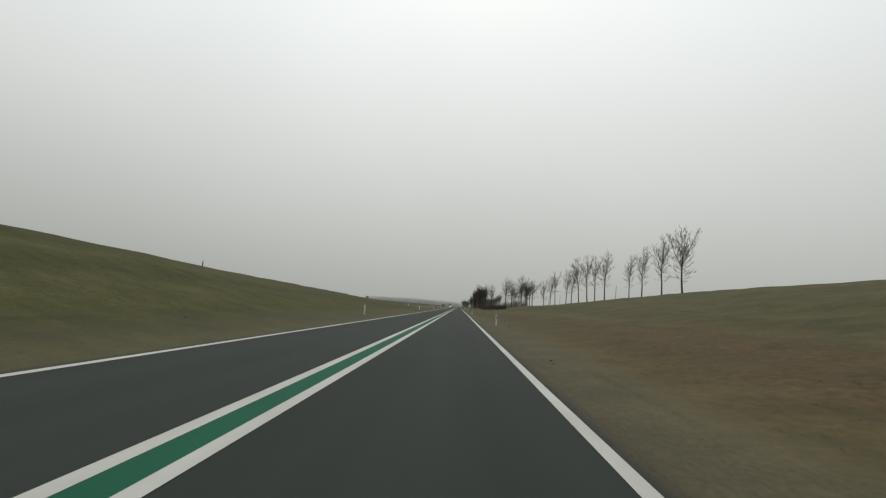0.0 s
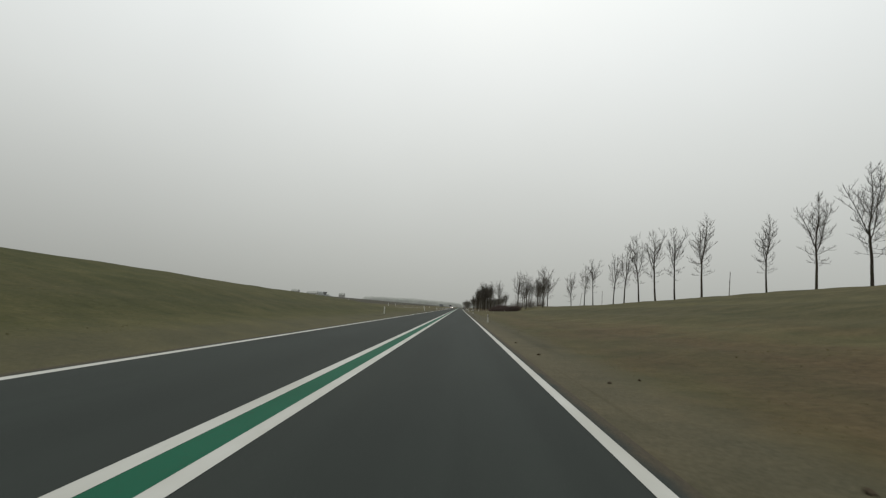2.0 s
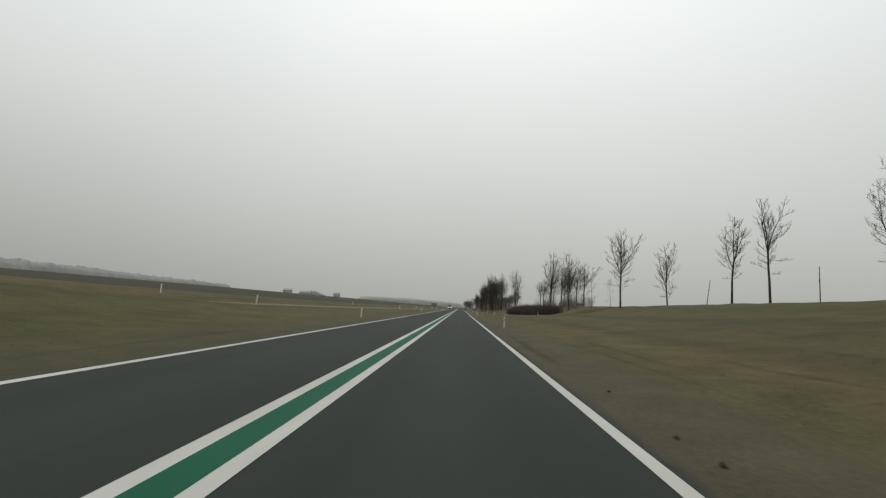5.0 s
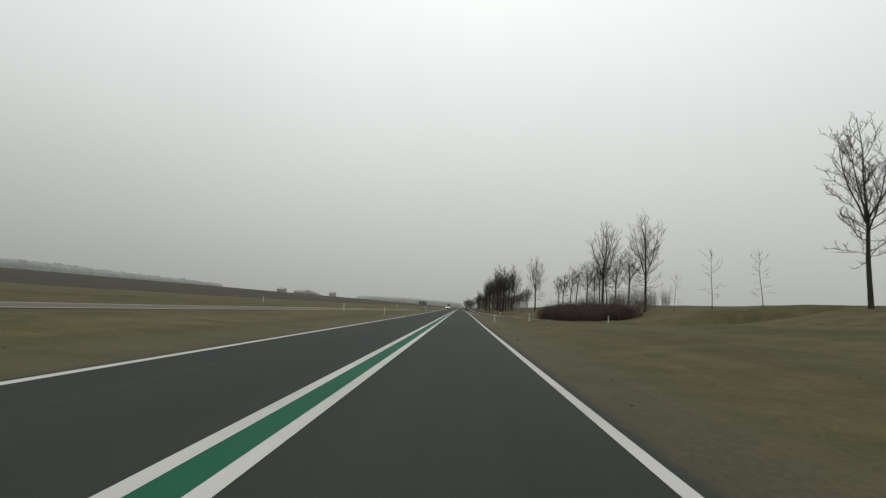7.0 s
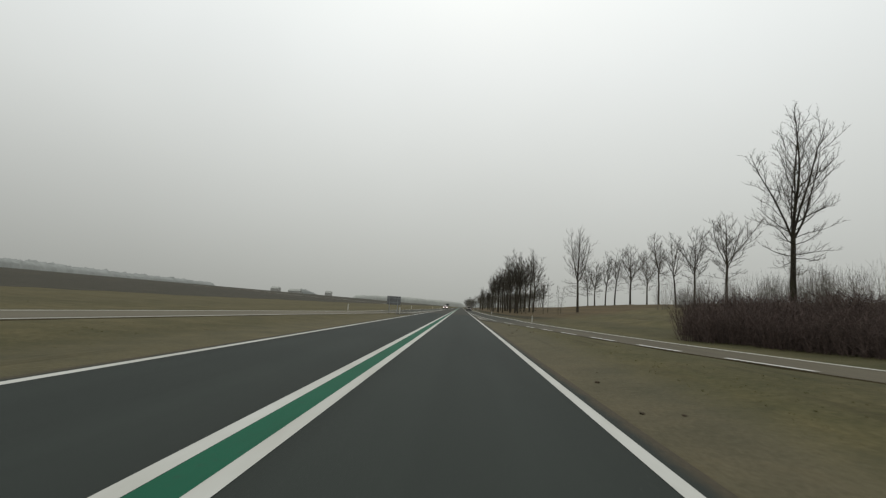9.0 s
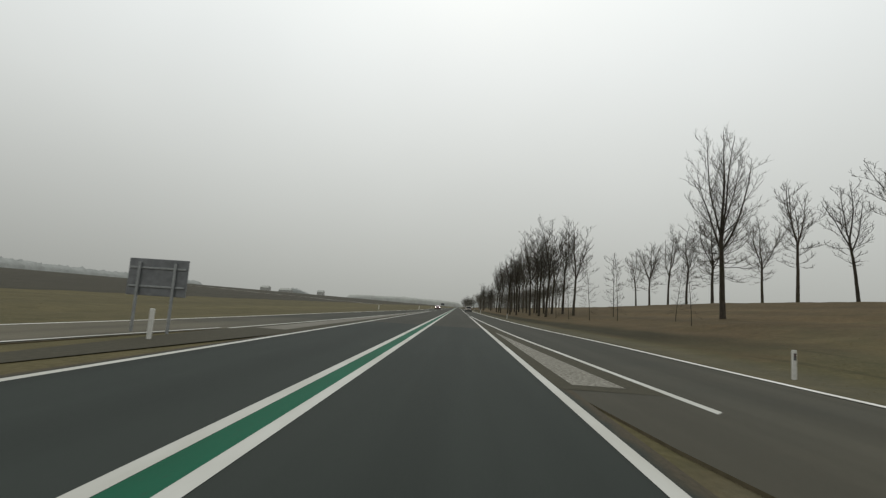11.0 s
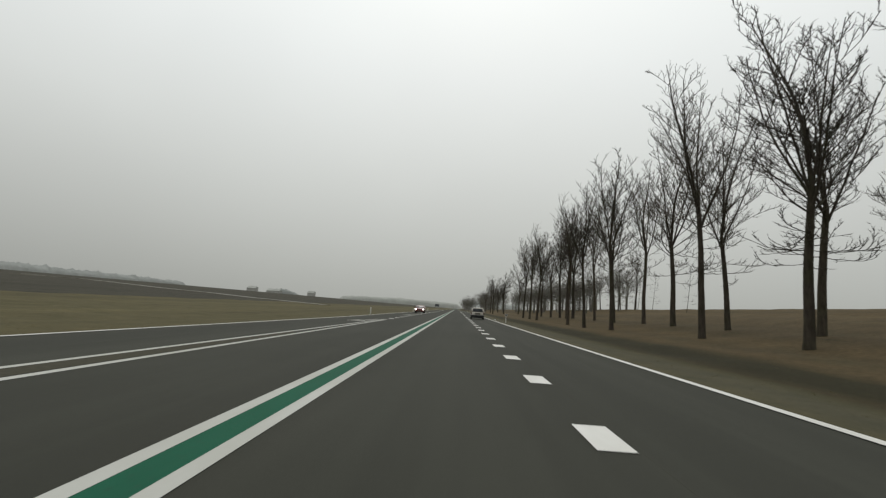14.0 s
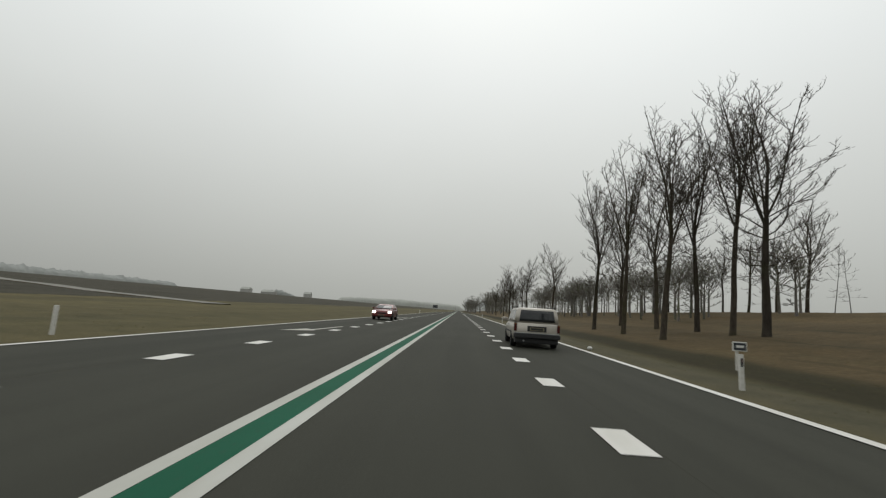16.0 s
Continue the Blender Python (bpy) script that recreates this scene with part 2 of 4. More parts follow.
def part(name, data, material, parent, label=""):
    """Links a bmesh or a mesh as one mesh object under a thing or a part."""
    if isinstance(data, bmesh.types.BMesh):
        me = bpy.data.meshes.new(name)
        bmesh.ops.recalc_face_normals(data, faces=data.faces)
        data.to_mesh(me)
        data.free()
        me.materials.append(material)
    else:
        me = data
    ob = new(name, me)
    ob.parent = parent
    return tagged(ob, label)


def box(bm, cx, cy, cz, sx, sy, sz, bevel=0.0, m=None):
    r = bmesh.ops.create_cube(bm, size=1.0, matrix=(m or Matrix()) @ Matrix.Translation((cx, cy, cz)) @ Matrix.Diagonal((sx, sy, sz, 1)))
    if bevel:
        edges = {e for v in r["verts"] for e in v.link_edges}
        bmesh.ops.bevel(bm, geom=list(edges), offset=bevel, segments=2, affect="EDGES", profile=0.6)
    return bm


def boxed(*args, **kw):
    return box(bmesh.new(), *args, **kw)


def tube(bm, a, b, r, r2=None, n=10):
    a, b = Vector(a), Vector(b)
    d = b - a
    m = Matrix.Translation((a + b) / 2) @ d.to_track_quat("Z", "Y").to_matrix().to_4x4()
    bmesh.ops.create_cone(bm, cap_ends=True, segments=n, radius1=r, radius2=r if r2 is None else r2, depth=d.length, matrix=m)
    return bm


# ---- lie of the land ----
RX = [3.9, 6, 9, 12, 15, 20, 27, 34, 45, 90, 300, 3000]
RY = [-400, 60, 90, 120, 150, 190, 215, 240, 275, 320, 355, 400, 520, 3500]
RZ = np.array([
    [0, .10, .50, 1.0, 1.6, 2.7, 4.1, 5.3, 5.6, 5.6, 5, 4], [0, .10, .50, 1.0, 1.6, 2.7, 4.1, 5.3, 5.6, 5.6, 5, 4],
    [0, .10, .45, .9, 1.45, 2.4, 3.7, 4.9, 5.1, 5.1, 5, 4], [0, .10, .40, .8, 1.25, 2.1, 3.3, 4.4, 4.6, 4.6, 4.6, 4],
    [0, .10, .35, .68, 1.0, 1.65, 2.95, 3.8, 4.0, 4.0, 4, 4], [0, .12, .33, .55, .75, 1.25, 2.95, 3.6, 3.9, 3.9, 4, 4],
    [0, .12, .25, .3, .40, .75, 2.4, 3.4, 3.9, 3.9, 4, 4], [0, .08, .15, .3, .6, 1.5, 2.9, 3.7, 4.2, 4.2, 4, 4],
    [0, 0, 0, .2, .62, 1.45, 2.6, 3.7, 4.4, 4.4, 4, 4], [0, 0, -.10, .05, .32, 1.15, 2.4, 3.6, 4.6, 4.6, 4, 4],
    [0, 0, -.12, .02, .26, 1.0, 2.1, 3.2, 3.9, 3.9, 4, 4], [0, 0, -.12, .03, .30, .85, 1.9, 3.1, 3.7, 3.7, 4, 4],
    [0, 0, 0, .1, .3, .7, 1.7, 2.6, 3.0, 3.0, 3, 4], [0, 0, 0, .1, .3, .7, 1.5, 2.2, 2.6, 2.6, 3, 4]])
LX = [3.9, 7, 10, 13, 18, 24, 32, 60, 120, 400, 1000, 3000]
LY = [-400, 20, 45, 65, 98, 120, 150, 180, 220, 260, 320, 3500]
LZ = np.array([
    [0, .5, 1.4, 2.4, 3.5, 3.9, 3.6, 3.0, 3, 6, 8, 8], [0, .5, 1.4, 2.4, 3.5, 3.9, 3.6, 3.0, 3, 6, 8, 8],
    [0, .4, 1.1, 1.9, 2.85, 3.2, 3.0, 2.6, 3, 6, 8, 8], [0, .3, .9, 1.6, 2.5, 2.75, 2.6, 2.4, 3, 6, 8, 8],
    [0, .2, .6, 1.1, 1.85, 2.0, 1.9, 2.0, 3, 7, 8, 8], [0, .15, .45, .85, 1.45, 1.7, 1.6, 1.8, 3, 7, 8, 8],
    [0, .05, .2, .4, .8, 1.1, 1.2, 1.6, 3, 8, 9, 9], [0, 0, .1, .2, .4, .7, .9, 1.5, 3, 9, 10, 10],
    [0, 0, 0, .05, .2, .4, .65, 1.4, 3, 9.5, 11, 11], [0, 0, 0, 0, .1, .25, .5, 1.3, 3, 9.5, 11, 11],
    [0, 0, 0, 0, .05, .15, .4, 1.2, 2.8, 9.5, 11, 11], [0, 0, 0, 0, 0, .1, .3, 1.0, 2.5, 8, 10, 10]])
# edges of the slip roads: x, y, z
SLIP_R_OUT = [(150, 212, 4), (90, 197, 3.4), (48, 192, 2.4), (33, 192.5, 1.5), (24, 195, .85), (17.2, 199.5, .48), (13.4, 206, .37), (11.3, 215, .30), (10.2, 225, .22),
              (9.6, 238, .1), (9.2, 252, 0), (8.8, 264, 0), (7.95, 277, 0), (7.3, 300, 0), (6.85, 345, 0), (6.8, 400, 0), (6.8, 520, 0), (3.9, 600, 0)]
SLIP_R_IN = [(151, 206.5, 4), (90, 191.5, 3.4), (47, 187, 2.4), (32, 187.6, 1.5), (22.4, 190, 1.08), (14.6, 194.5, .68), (10.4, 201.5, .48), (8.2, 211, .36), (7.0, 222, .25),
             (5.9, 236, .1), (3.8, 249, 0), (3.8, 263, 0), (3.8, 277, 0), (3.8, 300, 0), (3.8, 345, 0), (3.8, 400, 0), (3.8, 520, 0), (3.8, 600, 0)]
SLIP_L_OUT = [(-135, 42, 2.6), (-72, 68, 1.9), (-42, 93, 1.3), (-28, 115, 1.0), (-21, 140, .45), (-17.8, 165, .25), (-15.6, 190, .15), (-14.1, 205, .15), (-12.2, 225, .10),
              (-10.4, 245, .03), (-9.4, 262, 0), (-8.8, 286, 0), (-8.1, 308, 0), (-7.4, 330, 0), (-6.95, 352, 0), (-6.9, 400, 0), (-6.9, 520, 0), (-3.9, 600, 0)]
SLIP_L_IN = [(-133, 37, 2.6), (-69, 63, 1.9), (-37, 89, 1.3), (-23.8, 112, 1.0), (-17.2, 138, .45), (-14.0, 163, .25), (-11.9, 188, .15), (-10.4, 204, .15), (-8.6, 224, .10),
             (-6.9, 244, .03), (-5.6, 260, 0), (-3.8, 272, 0), (-3.8, 308, 0), (-3.8, 330, 0), (-3.8, 352, 0), (-3.8, 400, 0), (-3.8, 520, 0), (-3.8, 600, 0)]


def dense(points, step=2.0):
    """A smooth polyline through the points."""
    p = [Vector(q) for q in points]
    out = []
    for i in range(len(p) - 1):
        a, b, c, d = p[max(i - 1, 0)], p[i], p[i + 1], p[min(i + 2, len(p) - 1)]
        n = max(4, int((c - b).length / step)) if i < 11 else 8
        for k in range(n):
            t = k / n
            lo, hi = (b - a).length + 1e-6, (d - c).length + 1e-6
            m1, m2 = (c - a) * ((c - b).length / (lo + (c - b).length)), (d - b) * ((c - b).length / (hi + (c - b).length))
            out.append((2 * t**3 - 3 * t**2 + 1) * b + (t**3 - 2 * t**2 + t) * m1 + (-2 * t**3 + 3 * t**2) * c + (t**3 - t**2) * m2)
    return out + [p[-1]]


def slip_edges(inner, outer, n=90):
    """Both edges sampled at the same stations."""
    res = []
    for pts in (inner, outer):
        q = []
        for i in range(len(pts) - 1):
            for k in range(6):
                q.append((i, k / 6))
        p = [Vector(v) for v in pts]
        line = []
        for i, t in q:
            a, b, c, d = p[max(i - 1, 0)], p[i], p[i + 1], p[min(i + 2, len(p) - 1)]
            line.append(0.5 * ((2 * b) + (c - a) * t + (2 * a - 5 * b + 4 * c - d) * t * t + (3 * b - a - 3 * c + d) * t**3))
        res.append(line + [p[-1]])
    return res


R_IN, R_OUT = slip_edges(SLIP_R_IN, SLIP_R_OUT)
L_IN, L_OUT = slip_edges(SLIP_L_IN, SLIP_L_OUT)
for line, side in ((R_IN, 1), (L_IN, -1)):
    for v in line:
        v.x = side * max(side * v.x, 3.8)
CENTRES = []
for inner, outer in ((R_IN, R_OUT), (L_IN, L_OUT)):
    for a, b, c, d in zip(inner, outer, inner[1:], outer[1:]):
        steps = int(max((c - a).length, (d - b).length) / 0.9) + 1
        for k in range(steps):
            u, v = a.lerp(c, k / steps), b.lerp(d, k / steps)
            w = (u - v).length
            for j in range(max(1, int(w / 1.2))):
                f = (j + 0.5) / max(1, int(w / 1.2))
                q = u.lerp(v, f)
                CENTRES.append((q.x, q.y, q.z))
CENTRES = np.array(CENTRES)


def bilinear(X, Y, gx, gy, gz):
    j = np.clip(np.searchsorted(gy, Y) - 1, 0, len(gy) - 2)
    i = np.clip(np.searchsorted(gx, X) - 1, 0, len(gx) - 2)
    gx, gy = np.array(gx, float), np.array(gy, float)
    u = np.clip((X - gx[i]) / (gx[i + 1] - gx[i]), 0, 1)
    v = np.clip((Y - gy[j]) / (gy[j + 1] - gy[j]), 0, 1)
    u, v = u * u * (3 - 2 * u) * 0.4 + u * 0.6, v * v * (3 - 2 * v) * 0.5 + v * 0.5
    return (gz[j, i] * (1 - u) + gz[j, i + 1] * u) * (1 - v) + (gz[j + 1, i] * (1 - u) + gz[j + 1, i + 1] * u) * v


def land(X, Y, bumps=True):
    """Height of the ground at arrays of x and y."""
    X, Y = np.atleast_1d(np.asarray(X, float)), np.atleast_1d(np.asarray(Y, float))
    Z = np.where(X > 0, bilinear(X, Y, RX, RY, RZ), bilinear(-X, Y, LX, LY, LZ))
    if bumps:
        far = np.clip((np.abs(X) - 4.5) / 4, 0, 1)
        Z = Z + far * np.where(X > 0, 0.6, 0.45) * (0.07 * np.sin(X * 0.9 + 1.3 * np.sin(Y * 0.21)) * np.sin(Y * 0.33 + X * 0.2) + 0.05 * np.sin(Y * 0.93 + 2 * np.sin(X * 0.7)))
    near = np.full(X.shape, 99.0)
    zc = np.zeros(X.shape)
    ask = np.where((np.abs(X) < 160) & (Y > 25) & (Y < 610))[0]
    for s in range(0, len(ask), 1500):
        k = ask[s:s + 1500]
        d2 = (X[k, None] - CENTRES[None, :, 0]) ** 2 + (Y[k, None] - CENTRES[None, :, 1]) ** 2
        m = d2.argmin(1)
        near[k] = np.sqrt(d2[np.arange(len(k)), m])
        zc[k] = CENTRES[m, 2]
    w = np.clip((near - 0.9) / 4.0, 0, 1)
    w = w * w * (3 - 2 * w)
    Z = (zc - 0.005) * (1 - w) + Z * w - 0.025 * np.clip((0.9 - near) / 0.3, 0, 1)
    main = np.clip((np.abs(X) - 3.85) / 1.1, 0, 1)
    return Z * main + (-0.03) * (1 - main)


def land_at(x, y):
    return float(land([x], [y])[0])


# ---- ground ----
def lines(*runs):
    out = []
    for a, b, s in runs:
        out += list(np.arange(a, b, s))
    return sorted(set(round(float(v), 2) for v in out))


gx = lines((-3000, -600, 400), (-600, -160, 60), (-160, -120, 8), (-120, -40, 4), (-40, -10, 1.2), (-10, -4, 0.6), (-4.0, 4.01, 1.0), (4.4, 22, 0.6), (22, 46, 1.2), (46, 160, 4), (160, 600, 60), (600, 3001, 400))
gy = lines((-400, -20, 20), (-20, 420, 1.6), (420, 600, 6), (600, 1000, 40), (1000, 3501, 250))
GX, GY = np.meshgrid(gx, gy)
GZ = land(GX.ravel(), GY.ravel())
verts = np.stack([GX.ravel(), GY.ravel(), GZ], 1)
nx = len(gx)
faces, slots = [], []
for j in range(len(gy) - 1):
    for i in range(nx - 1):
        a = j * nx + i
        faces.append((a, a + 1, a + nx + 1, a + nx))
        x, y = gx[i], gy[j]
        slots.append(1 if x < -31 and y > 130 + (x + 31) * 0.25 and not -140 < x < -132 else 0)
me = mesh_of("ground", verts, faces, [GRASS, FIELD], True, slots)
VX, VY = verts[:, 0], verts[:, 1]
edge_r = np.interp(VY, [p[1] for p in SLIP_R_OUT[6:]], [p[0] for p in SLIP_R_OUT[6:]], left=3.8)
dry_r = np.interp(VY, [0, 70, 110, 180, 230, 262, 3000], [0.7, 0.66, 0.58, 0.62, 0.82, 1.0, 1.0]) * np.clip((VX - edge_r - 0.4) / 2.5, 0.85, 1)
dry_l = np.interp(VY, [0, 110, 160, 240, 3000], [0.1, 0.28, 0.66, 1.0, 1.08]) + np.where((VX < -21) & (VY > 125), 0.45, 0)
bare = np.where(VX > 0, np.clip(1 - np.abs(VX - 9) / 8, 0, 1) * np.interp(VY, [0, 45, 85, 190, 215], [0.9, 0.8, 0.5, 0.4, 0]), 0)
bare = np.maximum(bare, 0.8 * np.clip(1.2 - np.abs(np.abs(VX) - 4.1) / 1.0, 0, 1) * (VY < 246) * (VX > 0))
dust = np.clip(1.25 - np.abs(np.abs(VX) - 4.4) / np.where(VX > 0, 1.7, 2.6), 0, 1) * (VY < 246) * np.where(VX > 0, 1, 0.75)
dust = np.maximum(dust, np.where((VX > 0) & (VY > 240), np.clip(1.25 - np.abs(VX - edge_r - 1.0) / 1.6, 0, 1) * np.clip((VY - 240) / 12, 0, 1), 0))
bare = np.maximum(bare, np.where((VX > edge_r + 2.5) & (VY > 250), 0.9 * np.clip((VY - 250) / 20, 0, 1), 0))
# band of painted shade that follows the ditch on the right
ditch_shade = np.where((VX > 0) & (VY > 255), np.clip(1.7 - np.abs(VX - edge_r - 4.1) / 1.3, 0, 1) * np.clip((VY - 255) / 15, 0, 1), 0)
for name, values in (("dry", np.where(VX > 0, dry_r, dry_l)), ("bare", bare), ("ditch_shade", ditch_shade), ("dust", dust)):
    layer = me.attributes.new(name, "FLOAT", "POINT")
    layer.data.foreach_set("value", values.astype(np.float32))
ground = tagged(new("ground", me), "rough winter grass banks with bare soil and ploughed field", "ground", kind="structure")


# ---- roads ----
def ribbon(name, left, right, mat, thick=0.0):
    """A strip between two polylines, with a skirt where it has thickness."""
    v, f = [], []
    for a, b in zip(left, right):
        v += [tuple(a), tuple(b)]
        if thick:
            v += [(a[0], a[1], a[2] - thick), (b[0], b[1], b[2] - thick)]
    s = 4 if thick else 2
    for i in range(len(left) - 1):
        p, q = i * s, i * s + s
        f.append((p, p + 1, q + 1, q))
        if thick:
            f += [(p, q, q + 2, p + 2), (p + 1, p + 3, q + 3, q + 1)]
    if thick:
        return mesh_of(name, v, f, [mat, VERGE_SOIL], False, [int(k % 3 > 0) for k in range(len(f))])
    return mesh_of(name, v, f, mat)


road = tagged(new("road", ribbon("road", [(-3.8, y, 0) for y in (-400, 0, 140, 271)], [(3.8, y, 0) for y in (-400, 0, 140, 271)], ASPHALT_NEW, 0.25)),
              "dark new asphalt road with white lines and green centre strip", "road", kind="structure")
road_old = tagged(new("road", ribbon("road", [(-3.8, y, -0.001) for y in (271.01, 400, 1000, 3400)], [(3.8, y, -0.001) for y in (271.01, 400, 1000, 3400)], ASPHALT_OLD, 0.25)),
                  "greyish weathered asphalt road with white lines and green centre strip", "road", kind="structure")
slip_r = tagged(new("slip_road", ribbon("slip_road", R_IN, R_OUT, SLIP_RIGHT, 0.25)), "grey weathered asphalt slip road joining from the bank", "slip road", kind="structure")
slip_l = tagged(new("slip_road", ribbon("slip_road", L_IN, L_OUT, SLIP_LEFT, 0.25)), "grey weathered asphalt slip road leaving the verge", "slip road", kind="structure")
LIFT = 0.005


def stripe(name, points, width, mat, parent, lift=LIFT, label=""):
    p = [Vector(q) for q in points]
    left, right = [], []
    for i, q in enumerate(p):
        d = (p[min(i + 1, len(p) - 1)] - p[max(i - 1, 0)])
        n = Vector((-d.y, d.x, 0)).normalized() * width / 2
        left.append(q + n + Vector((0, 0, lift)))
        right.append(q - n + Vector((0, 0, lift)))
    return part(name, ribbon(name, left, right, mat), mat, parent, label)


def straight(name, x, y0, y1, width, mat, parent, label="", lift=LIFT):
    return stripe(name, [(x, y, 0) for y in np.linspace(y0, y1, 8)], width, mat, parent, lift, label)


for y0, y1, host in ((-400, 184.2, road), (184.32, 186.9, road), (187.02, 271, road), (271, 1000, road_old), (1000, 3300, road_old)):
    straight("centre_line", -0.24, y0, y1, 0.165, LINE_WHITE, host)
    straight("centre_line", 0.24, y0, y1, 0.165, LINE_WHITE, host)
    straight("green_strip", 0.0, y0, y1, 0.31, LINE_GREEN, host, "green paint between the white lines", LIFT - 0.001)
stripe("edge_line", dense([(3.5, -400, 0), (3.5, 60, 0), (3.49, 110, 0), (3.44, 150, 0), (3.42, 185, 0), (3.46, 205, 0), (3.5, 225, 0), (3.5, 271, 0)], 8.0), 0.165, LINE_WHITE, road)
straight("edge_line", 3.5, 271, 309.2, 0.165, LINE_WHITE, road_old)
straight("edge_line", 3.5, 600, 3300, 0.165, LINE_WHITE, road_old)
straight("edge_line", -3.5, -400, 271, 0.165, LINE_WHITE, road)
straight("edge_line", -3.5, 271, 345.6, 0.165, LINE_WHITE, road_old)
straight("edge_line", -3.5, 600, 3300, 0.165, LINE_WHITE, road_old)


def inset(edge, other, dist):
    return [a + (b - a).normalized() * dist for a, b in zip(edge, other)]


stripe("edge_line", inset(R_OUT, R_IN, 0.15), 0.2, BLOCK_WHITE, slip_r, 0.015)
stripe("edge_line", inset(L_OUT, L_IN, 0.14), 0.15, BLOCK_WHITE, slip_l, 0.015)
n_r = [i for i, p in enumerate(R_IN) if p.y < 238]
near = inset(R_IN, R_OUT, 0.12)[:len(n_r)]
reach = [0.0]
for a, b in zip(near, near[1:]):
    reach.append(reach[-1] + (b - a).length)
at_reach = lambda s: Vector([float(np.interp(s, reach, [p[k] for p in near])) for k in range(3)])
s = 0.0
while s < reach[-1] - 3:
    stripe("edge_dash", [at_reach(s + 0.5 * k) for k in range(6)], 0.17, BLOCK_WHITE, slip_r, 0.02)
    s += 4.3
n_l = [i for i, p in enumerate(L_IN) if p.y < 258]
stripe("edge_line", inset(L_IN, L_OUT, 0.14)[:len(n_l)], 0.14, LINE_WHITE, slip_l, 0.02)
gore_r = [(6.2, 238, 0.08), (5.6, 248, 0), (5.1, 257, 0), (4.65, 266, 0), (4.25, 281, 0), (3.95, 296, 0), (3.8, 309.2, 0)]
stripe("gore_line", dense(gore_r), 0.165, LINE_WHITE, slip_r, 0.007)
gore_l = [(-5.85, 258, 0), (-5.5, 266, 0), (-4.95, 284, 0), (-4.42, 305, 0), (-4.02, 326, 0), (-3.72, 345.6, 0)]
stripe("gore_line", dense(gore_l), 0.15, LINE_WHITE, slip_l, 0.007)
# olive dirt gathered between the two lines, and the worn paint on it
SILT = simple("road_silt", (0.042, 0.039, 0.027), (0.066, 0.061, 0.042), 9, 0.95, local=False)
part("road_silt", ribbon("road_silt", [(3.6, 250, 0.003), (3.6, 262, 0.003), (3.66, 280, 0.003)], [(5.4, 250, 0.003), (4.78, 262, 0.003), (4.1, 280, 0.003)], SILT), SILT, slip_r, "olive dirt on the asphalt")
part("road_silt", ribbon("road_silt", [(-5.3, 247, 0.012), (-5.85, 256, 0.006), (-5.5, 265, 0.003), (-4.9, 285, 0.003), (-4.05, 325, 0.003)], [(-4.7, 247, 0.012), (-3.85, 256, 0.006), (-3.6, 265, 0.003), (-3.6, 285, 0.003), (-3.65, 325, 0.003)], SILT), SILT, slip_l, "olive dirt on the asphalt")
part("gore_wedge", ribbon("gore_wedge", [(3.93, 250.5, 0.008), (3.91, 258.3, 0.008), (3.93, 261, 0.008), (3.9, 267, 0.008)], [(4.85, 250.5, 0.008), (4.40, 258.3, 0.008), (4.27, 261, 0.008), (3.97, 267, 0.008)], LINE_WORN), LINE_WORN, slip_r, "worn white paint wedge")
part("gore_wedge", ribbon("gore_wedge", [(-5.35, 259, 0.010), (-5.1, 272, 0.008), (-4.9, 282.5, 0.008), (-4.45, 293, 0.008), (-4.0, 306, 0.008)], [(-4.25, 259, 0.010), (-4.15, 272, 0.008), (-4.12, 282.5, 0.008), (-4.0, 293, 0.008), (-3.9, 306, 0.008)], LINE_FADED), LINE_FADED, slip_l, "faded pale paint wedge")
block_mesh = ribbon("block_marking", [(-0.19, -0.5, 0), (-0.19, 0.5, 0)], [(0.19, -0.5, 0), (0.19, 0.5, 0)], BLOCK_WHITE)
for k in range(60):
    for x, y, host in ((3.56, 313.1 + 4 * k, road_old), (-3.56, 348.9 + 4 * k, road_old)):
        if y < 540:
            ob = part("block_marking", block_mesh, BLOCK_WHITE, host)
            ob.location = (x, y, 0.009)
arrow = mesh_of("deflection_arrow", [(-0.95, 0.6, 0), (0.12, 1.7, 0), (-0.02, 2.2, 0), (0.22, 6.5, 0), (0.08, 6.55, 0), (-0.19, 2.35, 0), (-0.52, 2.7, 0)], [(0, 1, 2, 5, 6), (2, 3, 4, 5)], ARROW_WHITE)
for y in (338.5, 370, 401.5):
    ob = part("deflection_arrow", arrow, ARROW_WHITE, slip_l)
    ob.location = (-4.25, y, 0.006)


track = dense([(-24.5, 403, 0), (-31, 404.5, 0), (-45, 409.5, 0), (-62, 419, 0), (-85, 435, 0), (-118, 456, 0), (-160, 480, 0)], 3.0)
TRACK = simple("pale_gravel", (0.17, 0.165, 0.145), (0.25, 0.24, 0.215), 1.5, 0.95, local=False)
across = Vector((0.45, 0.89, 0)) * 1.7
sides = [[Vector((p.x, p.y, land_at(p.x, p.y) + 0.10)) + across * k for p in track] for k in (1, -1)]
tagged(new("farm_track", ribbon("farm_track", *sides, TRACK, 0.35)), "pale gravel farm track through the ploughed field", "track", kind="structure")


